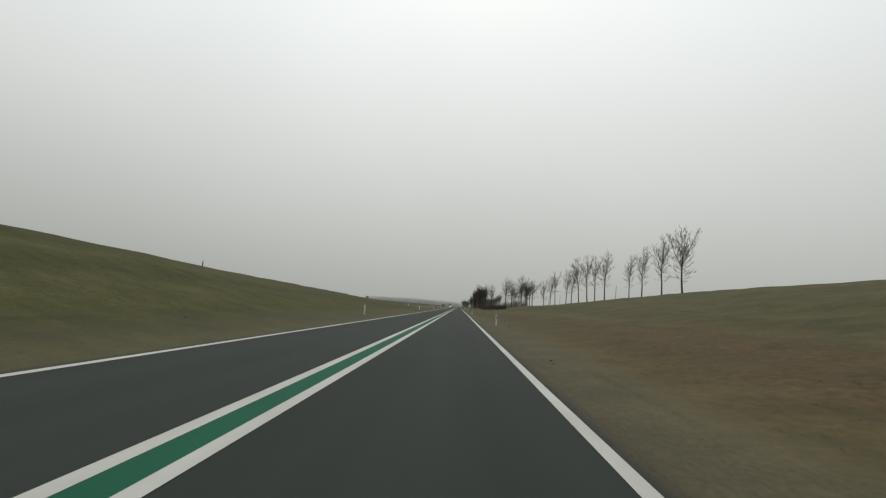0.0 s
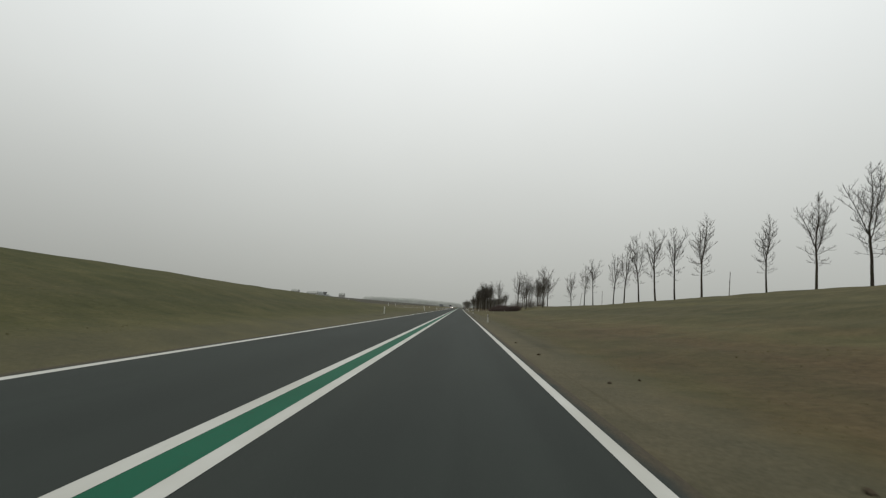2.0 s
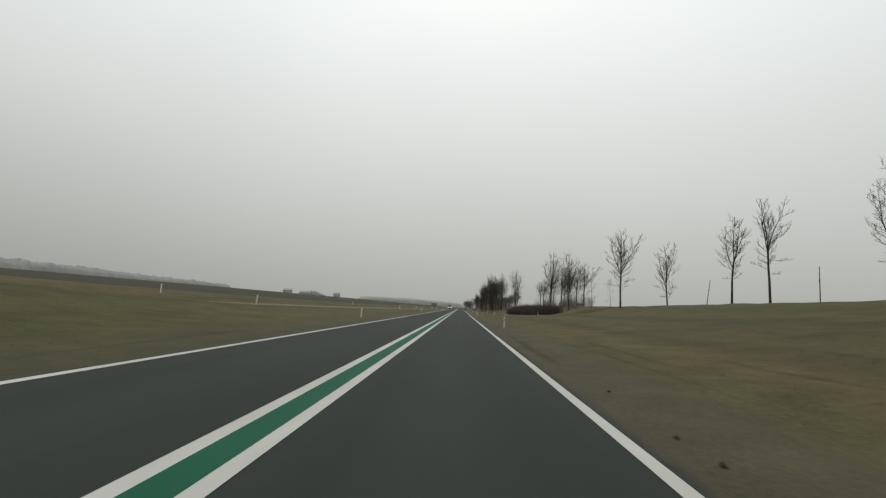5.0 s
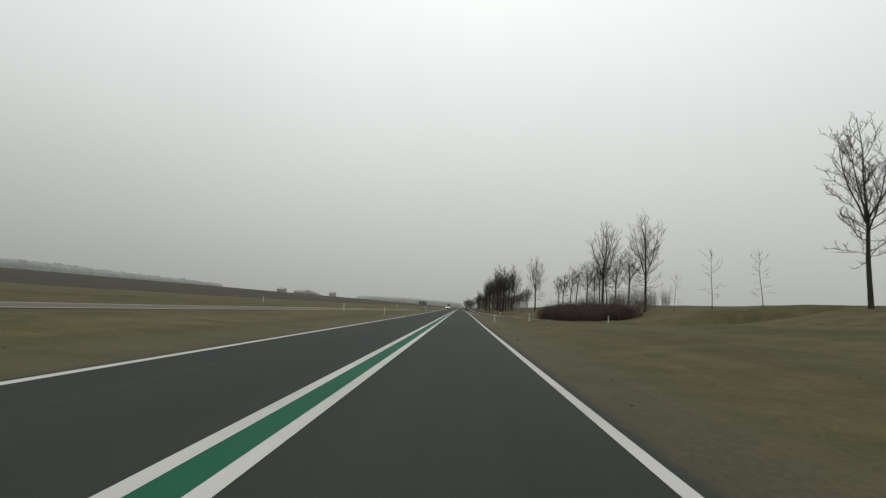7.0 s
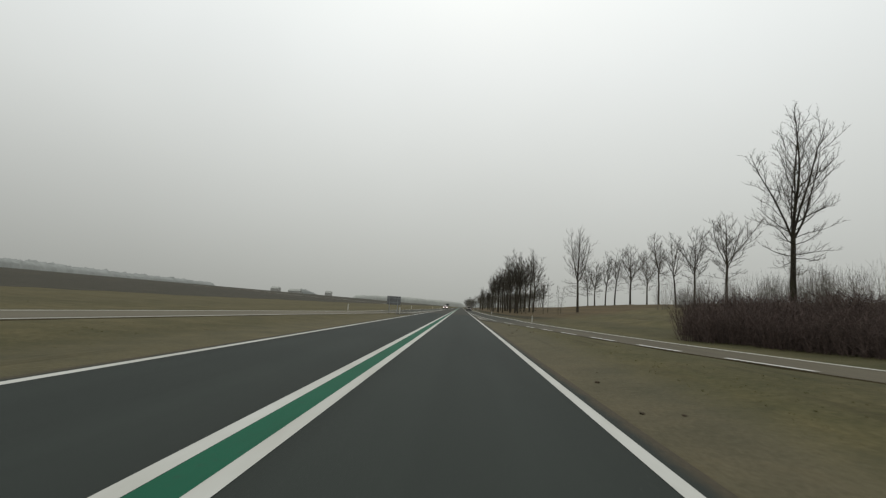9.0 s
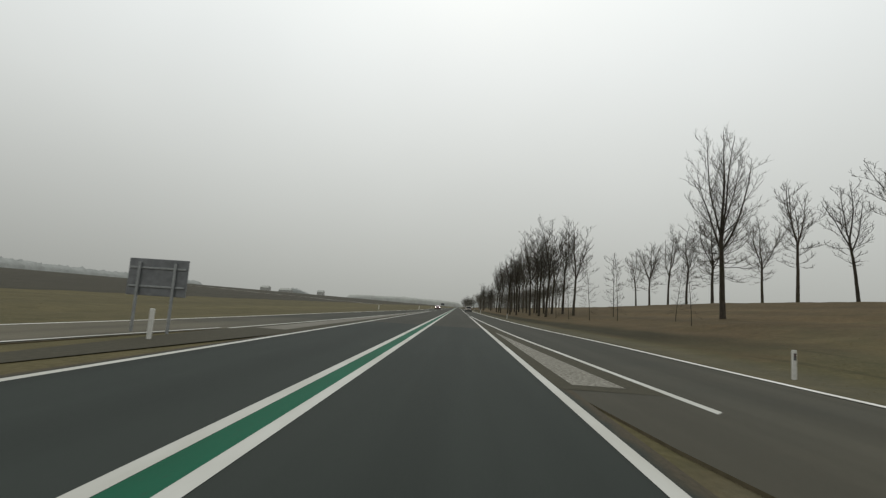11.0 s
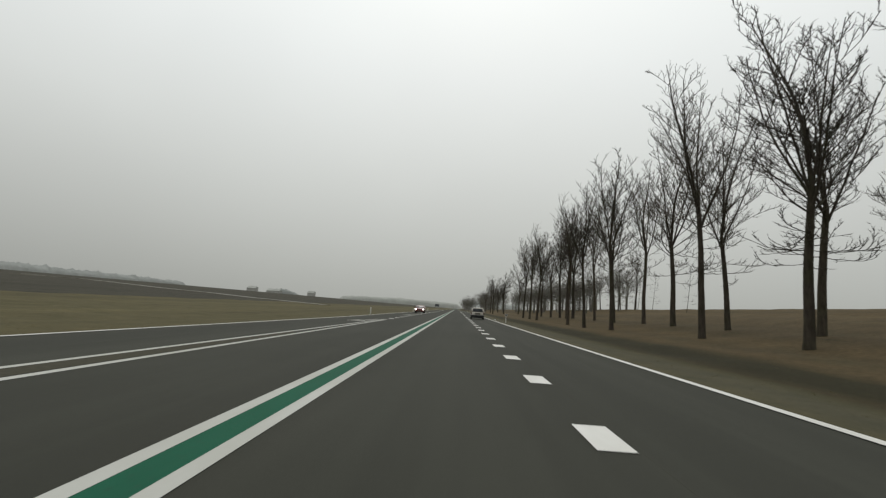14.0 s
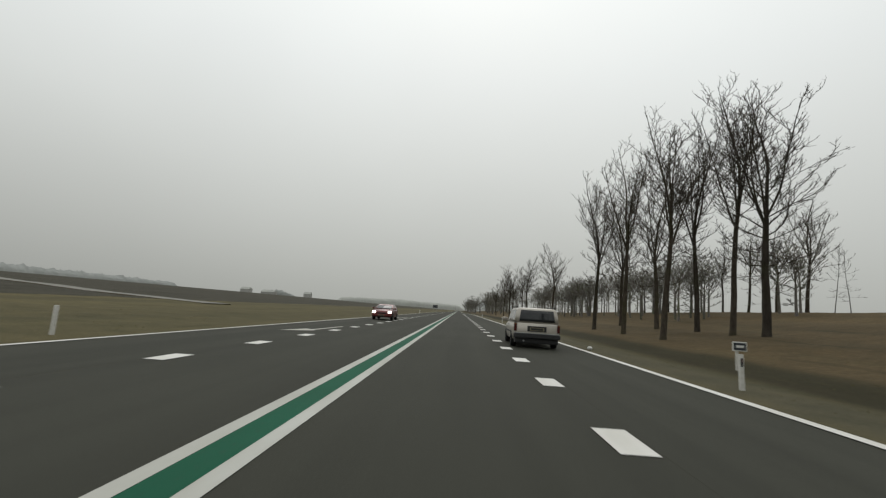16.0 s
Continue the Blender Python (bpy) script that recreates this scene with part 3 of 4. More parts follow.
# ---- bare trees ----
class Wood:
    """Collects tapered tubes into vertex and face lists."""

    def __init__(self):
        self.v, self.f = [], []

    def limb(self, pts, r0, r1, sides, pointed=False):
        base = len(self.v)
        n = len(pts)
        for i, p in enumerate(pts):
            d = (pts[min(i + 1, n - 1)] - pts[max(i - 1, 0)]).normalized()
            a = d.orthogonal().normalized()
            b = d.cross(a)
            r = r0 + (r1 - r0) * i / (n - 1)
            if pointed and i == n - 1:
                self.v.append(p)
                break
            for k in range(sides):
                t = 2 * math.pi * k / sides
                self.v.append(p + (a * math.cos(t) + b * math.sin(t)) * r)
        for i in range(n - 1):
            for k in range(sides):
                p, q = base + i * sides + k, base + i * sides + (k + 1) % sides
                self.f.append((p, q, base + (n - 1) * sides) if pointed and i == n - 2 else (p, q, q + sides, p + sides))

    def mesh(self, name, mat, smooth=True):
        return mesh_of(name, self.v, self.f, mat, smooth)


def bend(rng, start, way, length, n, wobble, lift):
    """A crooked line from start; lift turns it upwards."""
    pts, d = [start.copy()], way.normalized()
    for _ in range(n):
        d = (d + Vector((rng.uniform(-1, 1), rng.uniform(-1, 1), rng.uniform(-1, 1))) * wobble + Vector((0, 0, lift))).normalized()
        pts.append(pts[-1] + d * (length / n))
    return pts


def grow(seed, height, girth, clear, width, limbs, lead, low, high, dense=1.0, thick=1.0, wood=None, deep=3, tops=5, spread=0.62):
    """The trunk with its limbs, and the crown of fine branches, as two meshes.

    clear: height of the bare stem; width: half the crown's width; lead: how far up the stem stays one;
    low, high: how steeply the lowest and the highest limbs climb, in degrees; dense: how close the side shoots stand;
    tops, spread: how many strong limbs the stem divides into at its end, and how far they lean out."""
    rng = random.Random(seed)
    big, fine = Wood(), Wood()
    size = math.sqrt(height / 12)

    def at(pts, f):
        g = f * (len(pts) - 1)
        i = min(int(g), len(pts) - 2)
        return pts[i].lerp(pts[i + 1], g - i)

    def side(line, level, length, r):
        """Shoots along a branch, to its left and right by turns."""
        gap = (0.33, 0.18, 0.20)[level - 1] * size / dense
        count = max(2, int(length * 0.86 / gap))
        flip = rng.choice((-1, 1))
        for k in range(count):
            u = 0.14 + 0.86 * (k + rng.uniform(0.1, 0.9)) / count
            p, q = at(line, max(0.0, u - 0.06)), at(line, min(1.0, u + 0.06))
            h = (q - p).normalized()
            flat = h.cross(Vector((0, 0, 1)))
            flat = flat.normalized() if flat.length > 0.05 else Vector((1, 0, 0))
            over = flat.cross(h)
            flip = -flip
            roll = rng.uniform(-0.75, 0.95)
            out = flat * flip * math.cos(roll) + over * math.sin(roll)
            a = radians(rng.uniform(26, 50))
            way = h * math.cos(a) + out * math.sin(a) + Vector((0, 0, 0.10))
            long = length * (0.54 - 0.26 * u) * rng.uniform(0.5, 1.15)
            long = max(long, (0.5, 0.3, 0.16)[level - 1] * size)
            shoot(at(line, u), way, long, r, level)

    def shoot(start, way, length, r, level):
        if level == 1:
            line = bend(rng, start, way, length, 4, 0.24, 0.13)
            thin = max(0.012 * thick, r * 0.42)
            fine.limb(line, thin, 0.007 * thick, 3)
        elif level == 2:
            line = bend(rng, start, way, length, 2, 0.26, 0.12)
            fine.limb(line, 0.0115 * thick, 0, 3, True)
        else:
            line = bend(rng, start, way, length, 1, 0.2, 0.06)
            fine.limb(line, 0.0092 * thick, 0, 3, True)
        if level < deep:
            side(line, level + 1, length, r)

    def limb(start, way, length, r, lift, wobble=0.17):
        line = bend(rng, start, way, length, 3 if wood else 6, wobble, lift)
        big.limb(line, r, max(0.012, r * 0.22), 3 if wood else 4)
        side(line, 1, length, r * 0.6)

    def fork(start, way, length, r):
        """One of the strong limbs that the stem divides into, with lesser limbs along it."""
        line = bend(rng, start, way, length, 5 if wood else 9, 0.10, 0.07)
        big.limb(line, r, max(0.014, r * 0.16), 4 if wood else 6)
        side(line, 1, length * 0.42, r * 0.35)
        count = max(3, min(rng.randint(7, 9), int(length * 1.6)))
        spin = rng.uniform(0, 6.28)
        for k in range(count):
            u = 0.08 + 0.80 * (k + rng.uniform(0, 1)) / count
            p, q = at(line, u), at(line, min(1.0, u + 0.1))
            spin += 2.4 + rng.uniform(-0.7, 0.7)
            out = Vector((math.cos(spin), math.sin(spin), 0.1)) + Vector((p.x, p.y, 0)) / width * 0.5
            limb(p, (q - p).normalized() * 1.25 + out * rng.uniform(0.8, 1.3), length * (0.46 - 0.28 * u) * rng.uniform(0.75, 1.1), r * (0.38 - 0.24 * u), 0.05)

    stem = bend(rng, Vector((0, 0, -0.3)), Vector((rng.uniform(-.02, .02), rng.uniform(-.02, .02), 1)), height * lead + 0.3, 12, 0.035, 0.10)
    foot = [stem[0], stem[0].lerp(stem[1], 0.45), *stem[1:]]
    big.limb(foot[:3], girth * 1.25, girth * 1.0, 9)
    big.limb(foot[2:], girth * 1.0, girth * (0.62 if lead < 0.6 else 0.3), 9)
    turn = rng.uniform(0, 6)
    for k in range(limbs):
        f = min(1.0, max(0.0, (k + rng.uniform(-0.3, 1.3)) / limbs))
        turn += 2.4 + rng.uniform(-0.9, 0.9)
        rise = radians(low + (high - low) * f + rng.uniform(-16, 16))
        way = Vector((math.cos(turn) * math.cos(rise), math.sin(turn) * math.cos(rise), math.sin(rise)))
        limb(at(stem, (clear + (lead - clear) * f) / lead), way, width * (0.66 + 0.36 * f) * rng.uniform(0.6, 1.0), girth * (0.13 + 0.12 * f) * rng.uniform(0.6, 1.1), 0.03, 0.24)
    for k in range(tops):
        tilt = 0.10 if k == 0 else spread * rng.uniform(0.62, 1.1)
        turn += 6.2832 / max(1, tops - 1) + rng.uniform(-0.4, 0.4)
        fork(stem[-1 - (k % 3)], Vector((math.cos(turn) * tilt, math.sin(turn) * tilt, 1)), height * (1 - lead) * (1.0 if k == 0 else rng.uniform(0.80, 1.0)),
             girth * (0.52 if k == 0 else rng.uniform(0.30, 0.42)))
    return big.mesh("trunk", wood or BARK), fine.mesh("crown", wood or TWIG)


KINDS = {}
for key, args in {"round1": (11, 12, 0.145, 0.25, 2.7, 13, 0.46, 0, 40, 1.12, 1.3, None, 3, 4, 0.40), "round2": (12, 12, 0.14, 0.27, 2.5, 12, 0.48, 6, 40, 1.12, 1.3, None, 3, 4, 0.36),
                  "round3": (13, 12, 0.15, 0.23, 2.9, 14, 0.44, -4, 42, 1.12, 1.3, None, 3, 5, 0.42), "round4": (14, 12, 0.14, 0.28, 2.6, 12, 0.52, 4, 44, 1.12, 1.3, None, 3, 4, 0.42),
                  "tall1": (21, 16, 0.18, 0.24, 3.5, 11, 0.44, -4, 40, 1.06, 1.5, None, 3, 5, 0.38), "tall2": (22, 16, 0.17, 0.28, 3.1, 10, 0.46, 4, 44, 1.06, 1.5, None, 3, 5, 0.36),
                  "tall3": (23, 16, 0.19, 0.22, 3.7, 12, 0.42, -6, 40, 1.06, 1.5, None, 3, 5, 0.40), "tall4": (24, 16, 0.165, 0.30, 3.1, 9, 0.48, 6, 44, 1.06, 1.5, None, 3, 5, 0.36),
                  "big1": (71, 16, 0.235, 0.19, 3.9, 19, 0.42, -8, 34, 1.15, 1.0, None, 3, 6, 0.42), "big2": (72, 16, 0.225, 0.20, 3.8, 18, 0.40, -6, 34, 1.15, 1.0, None, 3, 6, 0.42),
                  "young": (33, 7, 0.040, 0.14, 1.7, 30, 0.84, -4, 34, 0.9, 0.9, None, 2, 1, 0.3),
                  "sapling": (31, 5, 0.034, 0.18, 1.5, 14, 0.85, -6, 30, 0.6, 0.62, None, 2, 1, 0.3),
                  "far1": (61, 10, 0.14, 0.15, 3.4, 7, 0.40, 0, 45, 0.30, 4.0, HAZED_TWIG, 2, 4, 0.5), "far2": (62, 10, 0.14, 0.13, 3.5, 7, 0.38, 0, 45, 0.30, 4.0, HAZED_TWIG, 2, 4, 0.5)}.items():
    wood = grow(*args)
    KINDS[key] = (wood, max(v.co.z for v in wood[1].vertices))
LABELS = {"round": "bare young roadside tree with rounded crown on grass bank", "tall": "tall bare avenue tree with upright limbs on grass bank",
          "sapling": "thin bare sapling standing on grass bank", "young": "slender young bare tree with few side branches on slope", "far": "bare tree with haze-paled wood in a distant roadside clump", "big": "large solitary bare tree with broad crown on slope"}


def tree(kind, x, y, height, turn, lean=0.0, wide=1.0, group="trees along the bank", z=None):
    (trunk, crown), full = KINDS[kind]
    word = kind.rstrip("1234")
    ob = thing("sapling" if word == "sapling" else "tree", LABELS[word], word if word == "sapling" else "tree", group)
    s = height / full
    ob.matrix_basis = Matrix.LocRotScale((x, y, (land_at(x, y) if z is None else z) + 0.05), Euler((radians(lean), 0, radians(turn))), (s * wide, s * wide, s))
    part("trunk", trunk, BARK, ob)
    part("crown", crown, None, ob)
    return ob


ROW_A = [(39.6, 81.5, 12.6), (38.9, 88, 12.2), (36.7, 91.7, 10.4), (37.4, 100.4, 9.8), (35.9, 112.2, 12.5), (36.4, 121.8, 12.2), (36.7, 130.1, 13.3),
         (35.7, 135.3, 14), (35, 141.4, 12.3), (34.9, 147.9, 11.6), (34.3, 161.3, 11.5), (33.8, 167.5, 11), (35.5, 188.9, 12.4), (25.9, 183, 12.4)]
BIG = [(25.9, 217.3, 13.8), (24.6, 231.6, 15.2), (20.8, 276.7, 14.6)]
BACK = [(44, 275.5, 15.5), (44, 286, 14.5), (44, 293.5, 14), (44.7, 303.5, 16.5), (45.3, 311.5, 13), (47.7, 329.5, 17.5), (44.5, 332.5, 15.8), (43.7, 338.5, 15.6),
        (42, 343.5, 14), (42, 351, 13.6), (36, 400, 11.8), (36, 404.5, 9.8), (36, 409.5, 10.2),
        (36, 415, 10), (36, 422, 10.5), (36, 431, 10), (36, 441, 9), (36, 452, 9.5), (35, 464, 8), (35, 475, 9)]
AVENUE = [(19.3, 314.6, 14.5), (16.2, 320.2, 16.8), (19.7, 323.8, 16.6), (16.4, 328, 16.3), (19.3, 331.2, 15), (15.9, 335.5, 17), (19.2, 338.8, 14.5), (19, 346, 16.3),
          (14.8, 347.8, 15.8), (19.6, 353.4, 16), (14, 353.2, 14.8), (18.6, 359, 15.2), (14.2, 360.8, 15.2), (18.8, 366.6, 15),
          (19.4, 379.9, 16.4), (19, 382.6, 17.4), (14.3, 381.6, 15.4), (19, 387, 16.5), (14.3, 388.6, 16), (18.8, 393.5, 15), (14.3, 396.4, 15.3),
          (18.6, 402, 14.5), (19.2, 441.6, 14.5), (16.5, 455, 14), (14.2, 469, 13.5), (18.8, 480, 13), (15, 492, 13), (19, 505, 12.5), (15, 520, 12.5)]
rng = random.Random(5)
for x, y, h in ROW_A:
    tree("round%d" % rng.randint(1, 4), x, y, h, rng.uniform(0, 360), rng.uniform(-1.2, 1.2), rng.uniform(0.95, 1.12), "young trees on the bank")
for x, y, h in BIG:
    tree("big%d" % rng.randint(1, 2), x, y, h, rng.uniform(0, 360), 0, 1.0, "large trees on the bank")
for x, y, h in BACK:
    tree("round%d" % rng.randint(1, 4), x, y, h, rng.uniform(0, 360), rng.uniform(-1.5, 1.5), rng.uniform(1.12, 1.35), "trees along the crest")
for x, y, h in AVENUE:
    slim = rng.uniform(1.0, 1.2) + 0.08 * (y > 375)
    tree("tall%d" % rng.randint(1, 4), x, y, h, rng.uniform(0, 360), rng.uniform(-1.2, 1.2), slim, "avenue trees")
for x, y, h in ((27.1, 203.1, 6.4), (29.3, 198.5, 5.6), (25.5, 208.1, 4.4), (30.5, 368, 6), (34, 387, 6), (33, 391, 5.5), (34.5, 394.6, 6)):
    tree("sapling", x, y, h, rng.uniform(0, 360), rng.uniform(-5, 5), 1.0, "saplings")
for x, y, h in ((16.3, 294.7, 7), (17.3, 288.6, 6.2), (16.1, 303.6, 6), (16.3, 312.4, 7), (19.8, 297.6, 7.4), (17, 273.4, 4.6), (18.5, 279, 4.6)):
    tree("young", x, y, h, rng.uniform(0, 360), rng.uniform(-3, 3), 1.0, "slender trees on the slope")
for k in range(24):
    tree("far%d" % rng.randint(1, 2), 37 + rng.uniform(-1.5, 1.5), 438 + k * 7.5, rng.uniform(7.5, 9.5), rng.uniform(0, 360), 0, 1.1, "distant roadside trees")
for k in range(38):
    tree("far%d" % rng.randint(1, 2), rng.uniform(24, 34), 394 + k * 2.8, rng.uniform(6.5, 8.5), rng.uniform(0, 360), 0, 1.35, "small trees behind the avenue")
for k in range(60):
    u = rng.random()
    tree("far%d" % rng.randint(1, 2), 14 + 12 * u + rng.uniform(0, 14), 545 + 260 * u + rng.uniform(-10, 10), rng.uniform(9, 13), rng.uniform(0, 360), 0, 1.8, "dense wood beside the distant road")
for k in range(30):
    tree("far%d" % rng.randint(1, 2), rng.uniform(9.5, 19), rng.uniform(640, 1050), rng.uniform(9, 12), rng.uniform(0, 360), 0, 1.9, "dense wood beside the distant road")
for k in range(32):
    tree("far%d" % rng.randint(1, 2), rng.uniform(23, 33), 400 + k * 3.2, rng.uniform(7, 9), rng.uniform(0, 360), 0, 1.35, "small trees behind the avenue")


# ---- shrubs on the bank ----
def shrub_mesh(seed, size, tall, stems, mat=None, fan=1.0, side=5):
    mat = mat or SHRUB
    rng = random.Random(seed)
    w = Wood()
    for _ in range(stems):
        a, r = rng.uniform(0, 6.28), size * 0.45 * math.sqrt(rng.random())
        p = Vector((math.cos(a) * r, math.sin(a) * r, -0.1))
        d = Vector((math.cos(a) * 0.5 * r / size, math.sin(a) * 0.5 * r / size, 1 / fan)) + Vector((rng.uniform(-.3, .3), rng.uniform(-.3, .3), 0))
        line = bend(rng, p, d, tall * rng.uniform(0.55, 1.1), 4, 0.16 * fan, 0.05)
        w.limb(line, 0.011, 0.004, 3)
        for _ in range(side):
            i = rng.randint(0, 3)
            q = line[i].lerp(line[i + 1], rng.random())
            w.limb(bend(rng, q, Vector((rng.uniform(-1, 1), rng.uniform(-1, 1), rng.uniform(0, 1.2) / fan)), tall * rng.uniform(0.18, 0.4), 1, 0.25, 0.05), 0.0075, 0.003, 3)
    return w.mesh("stems", mat, False)


SHRUBS = [shrub_mesh(40 + k, 2.0, 1.6, 120) for k in range(3)]
WHIPS = [shrub_mesh(50 + k, 2.2, 3.8, 26, WHIP, 0.4, 6) for k in range(2)]


def shrub(x, y, mesh, s, label, group):
    ob = tagged(new("shrub", mesh), label, "shrub", group)
    ob.matrix_basis = Matrix.LocRotScale((x, y, land_at(x, y) + 0.04), Euler((0, 0, rng.uniform(0, 6.28))), (s, s, s * rng.uniform(0.85, 1.1)))


for row in range(-2, 4):
    for k in range(14):
        f = k / 13 if row >= 0 else 0.16 + 0.84 * k / 13
        x = 14.7 + 4.9 * f + row * 0.95 + rng.uniform(-.3, .3)
        y = 225.2 - 14.4 * f + row * 0.45 + rng.uniform(-.3, .3)
        shrub(x, y, rng.choice(SHRUBS), (1.22 - 0.22 * f + 0.10 * math.sin(math.pi * f)) * min(0.92 + 0.08 * row, 1.16 - 0.1 * f) * rng.uniform(0.88, 1.08), "dense dark reddish bare shrub on the slope", "shrubs on the bank")
for k in range(64):
    x, y = rng.uniform(22, 36), rng.uniform(214, 256)
    if x < 1.75 + 0.60 * (y - 176):
        shrub(x, y, rng.choice(WHIPS), rng.uniform(0.5, 0.85), "tall bare whippy shrub behind the hedge", "whips behind the shrubs")


# ---- roadside posts ----
post_proto = thing("reflector_post", "white plastic verge marker post with dark reflector", "post", "verge posts", (0, -60, 0.0))
bm = boxed(0, 0, 0.33, 0.09, 0.07, 0.76, 0.012)
bmesh.ops.transform(bm, matrix=Matrix.Shear("XZ", 4, (0, 0)), verts=bm.verts)
part("post", bm, POST_WHITE, post_proto)
part("reflector_slot", boxed(0, -0.037, 0.55, 0.045, 0.012, 0.17, 0.004), BLACK_PLASTIC, post_proto, "dark reflector slot")
part("reflector", boxed(0, -0.044, 0.585, 0.028, 0.006, 0.06, 0.002), REFLECTOR, post_proto, "red reflector")
POSTS = [(4.85, 34.5), (4.6, 87.9), (4.75, 142), (4.84, 196.7), (8.1, 198.2), (16.9, 203.4), (10.1, 254), (9.25, 313.5), (7.6, 362), (7.7, 416), (7.7, 470),
         (-5.1, 36.3), (-5.4, 90.5), (-5.5, 145), (-13.2, 144.4), (-22.5, 147.5), (-5.55, 199.7), (-9.9, 201.2), (-20, 205.6), (-5.3, 253), (-11.6, 254),
         (-10.6, 316.8), (-8.0, 363.3), (-7.8, 416), (-7.8, 470)]
for x, y in POSTS:
    ob = copy_thing(post_proto, pose(x, y, land_at(x, y), rng.uniform(-1.5, 1.5), rng.uniform(-2, 2), rng.uniform(-8, 8) + (180 if x < 0 else 0)))
for ob in (*post_proto.children_recursive, post_proto):
    bpy.data.objects.remove(ob)


for x, y, top, lean in ((-22, 43.1, 0.75, 0.02), (36.6, 106.7, 3.5, 0.24), (34.5, 154.6, 3.3, 0.03), (34.4, 174.5, 3.4, 0.5)):
    ob = thing("stake", "thin weathered wooden stake leaning on the crest", "stake", "stakes on the crest", (x, y, land_at(x, y)))
    part("pole", tube(bmesh.new(), (0, 0, -0.3), (lean, 0.05, top), 0.05, 0.03, 8), BARK, ob)
    part("tie", boxed(lean * 0.6, 0.03, top * 0.6, 0.12, 0.12, 0.05, 0.01), BLACK_PLASTIC, ob, "dark rubber tie")


def distance_sign(x, y):
    z = land_at(x, y)
    ob = thing("distance_sign", "small dark distance plate with pale border on marker post", "sign", "distance signs", (x, y, z))
    part("bracket", boxed(0, 0.045, 0.62, 0.05, 0.03, 0.5, 0.004), POST_WHITE, ob)
    part("plate", boxed(0.03, 0.0, 0.86, 0.29, 0.02, 0.19, 0.008), CREAM, ob, "pale plate border")
    part("face", boxed(0.03, -0.0125, 0.86, 0.25, 0.008, 0.15, 0.003), DARK_BOARD, ob, "dark green face")
    part("bar", boxed(0.03, -0.018, 0.86, 0.15, 0.006, 0.05, 0.001), CREAM, ob, "pale bar")


distance_sign(4.85, 34.62)
distance_sign(4.75, 142.12)
distance_sign(7.6, 362.12)

HUT_WALL = simple("weathered_boards", (0.15, 0.128, 0.108), (0.24, 0.205, 0.175), 5, 0.9)
HUT_ROOF = simple("pale_felt_roof", (0.34, 0.33, 0.31), (0.46, 0.45, 0.42), 6, 0.9)
x, y = 34.6, 241.8
ob = thing("hut", "low brown wooden hut with pale flat roof behind the hedge", "hut", "", (x, y, land_at(x, y) - 0.45), -12)
for k in range(6):
    part("board", boxed(-0.5 + 0.2 * k, -0.62, 0.52, 0.19, 0.03, 1.25, 0.006), HUT_WALL, ob)
for sx in (-0.6, 0.6):
    part("side_wall", boxed(sx, 0, 0.52, 0.04, 1.24, 1.25, 0.006), HUT_WALL, ob)
part("back_wall", boxed(0, 0.62, 0.52, 1.16, 0.04, 1.25, 0.006), HUT_WALL, ob)
part("roof", boxed(0, 0, 1.2, 1.5, 1.55, 0.12, 0.02), HUT_ROOF, ob, "pale overhanging roof slab")
ob = thing("fence_post", "short dark wooden post beside the hut", "post", "", (34.4, 244.4, land_at(34.4, 244.4)))
part("pole", boxed(0, 0, 0.35, 0.2, 0.2, 1.3, 0.02), BARK, ob)

# ---- signs ----
z = land_at(-24, 134)
ob = thing("yield_sign", "triangular traffic sign with plate seen from behind on bank", "traffic sign", "", (-24, 134, z))
part("pole", tube(bmesh.new(), (0, 0, -0.3), (0, 0, 1.72), 0.035), STEEL, ob)
bm = bmesh.new()
tri = [bm.verts.new(v) for v in ((-0.47, 0.05, 1.62), (0.47, 0.05, 1.62), (0, 0.05, 0.82))]
g = bmesh.ops.extrude_face_region(bm, geom=[bm.faces.new(tri)])
bmesh.ops.translate(bm, vec=(0, 0.03, 0), verts=[v for v in g["geom"] if isinstance(v, bmesh.types.BMVert)])
bmesh.ops.bevel(bm, geom=[e for e in bm.edges if abs(e.verts[0].co.y - e.verts[1].co.y) > 0.02], offset=0.06, segments=3, affect="EDGES")
part("triangle", bm, SIGN_BACK, ob, "grey sign back")
part("plate", boxed(0, 0.06, 0.55, 0.46, 0.025, 0.2, 0.01), SIGN_BACK, ob, "grey plate below")
for z in (0.6, 1.2, 1.5):
    part("clamp", boxed(0, 0.02, z - 0.02, 0.1, 0.07, 0.03, 0.004), STEEL, ob)


def board_sign(x, y, w, h, low, label, mat, legs=2, rz=0):
    z = land_at(x, y)
    ob = thing("direction_sign", label, "road sign", "", (x, y, z), rz)
    for k in range(legs):
        lx = (k / (legs - 1) - 0.5) * w * 0.6 if legs > 1 else 0
        part("leg", tube(bmesh.new(), (lx, 0, -0.3), (lx, 0, low + h * 0.9), 0.04), STEEL, ob)
    part("board", boxed(0, 0.07, low + h / 2, w, 0.04, h, 0.015), mat, ob)
    for f in (0.25, 0.75):
        part("rail", boxed(0, 0.035, low + h * f, w * 0.94, 0.03, 0.05, 0.005), STEEL, ob)


board_sign(-6.3, 254.5, 1.65, 1.0, 1.0, "grey direction sign seen from behind in grass verge", SIGN_BACK)
board_sign(-8.5, 560, 2.2, 1.3, 1.6, "large dark direction sign far along the verge", DARK_BOARD)


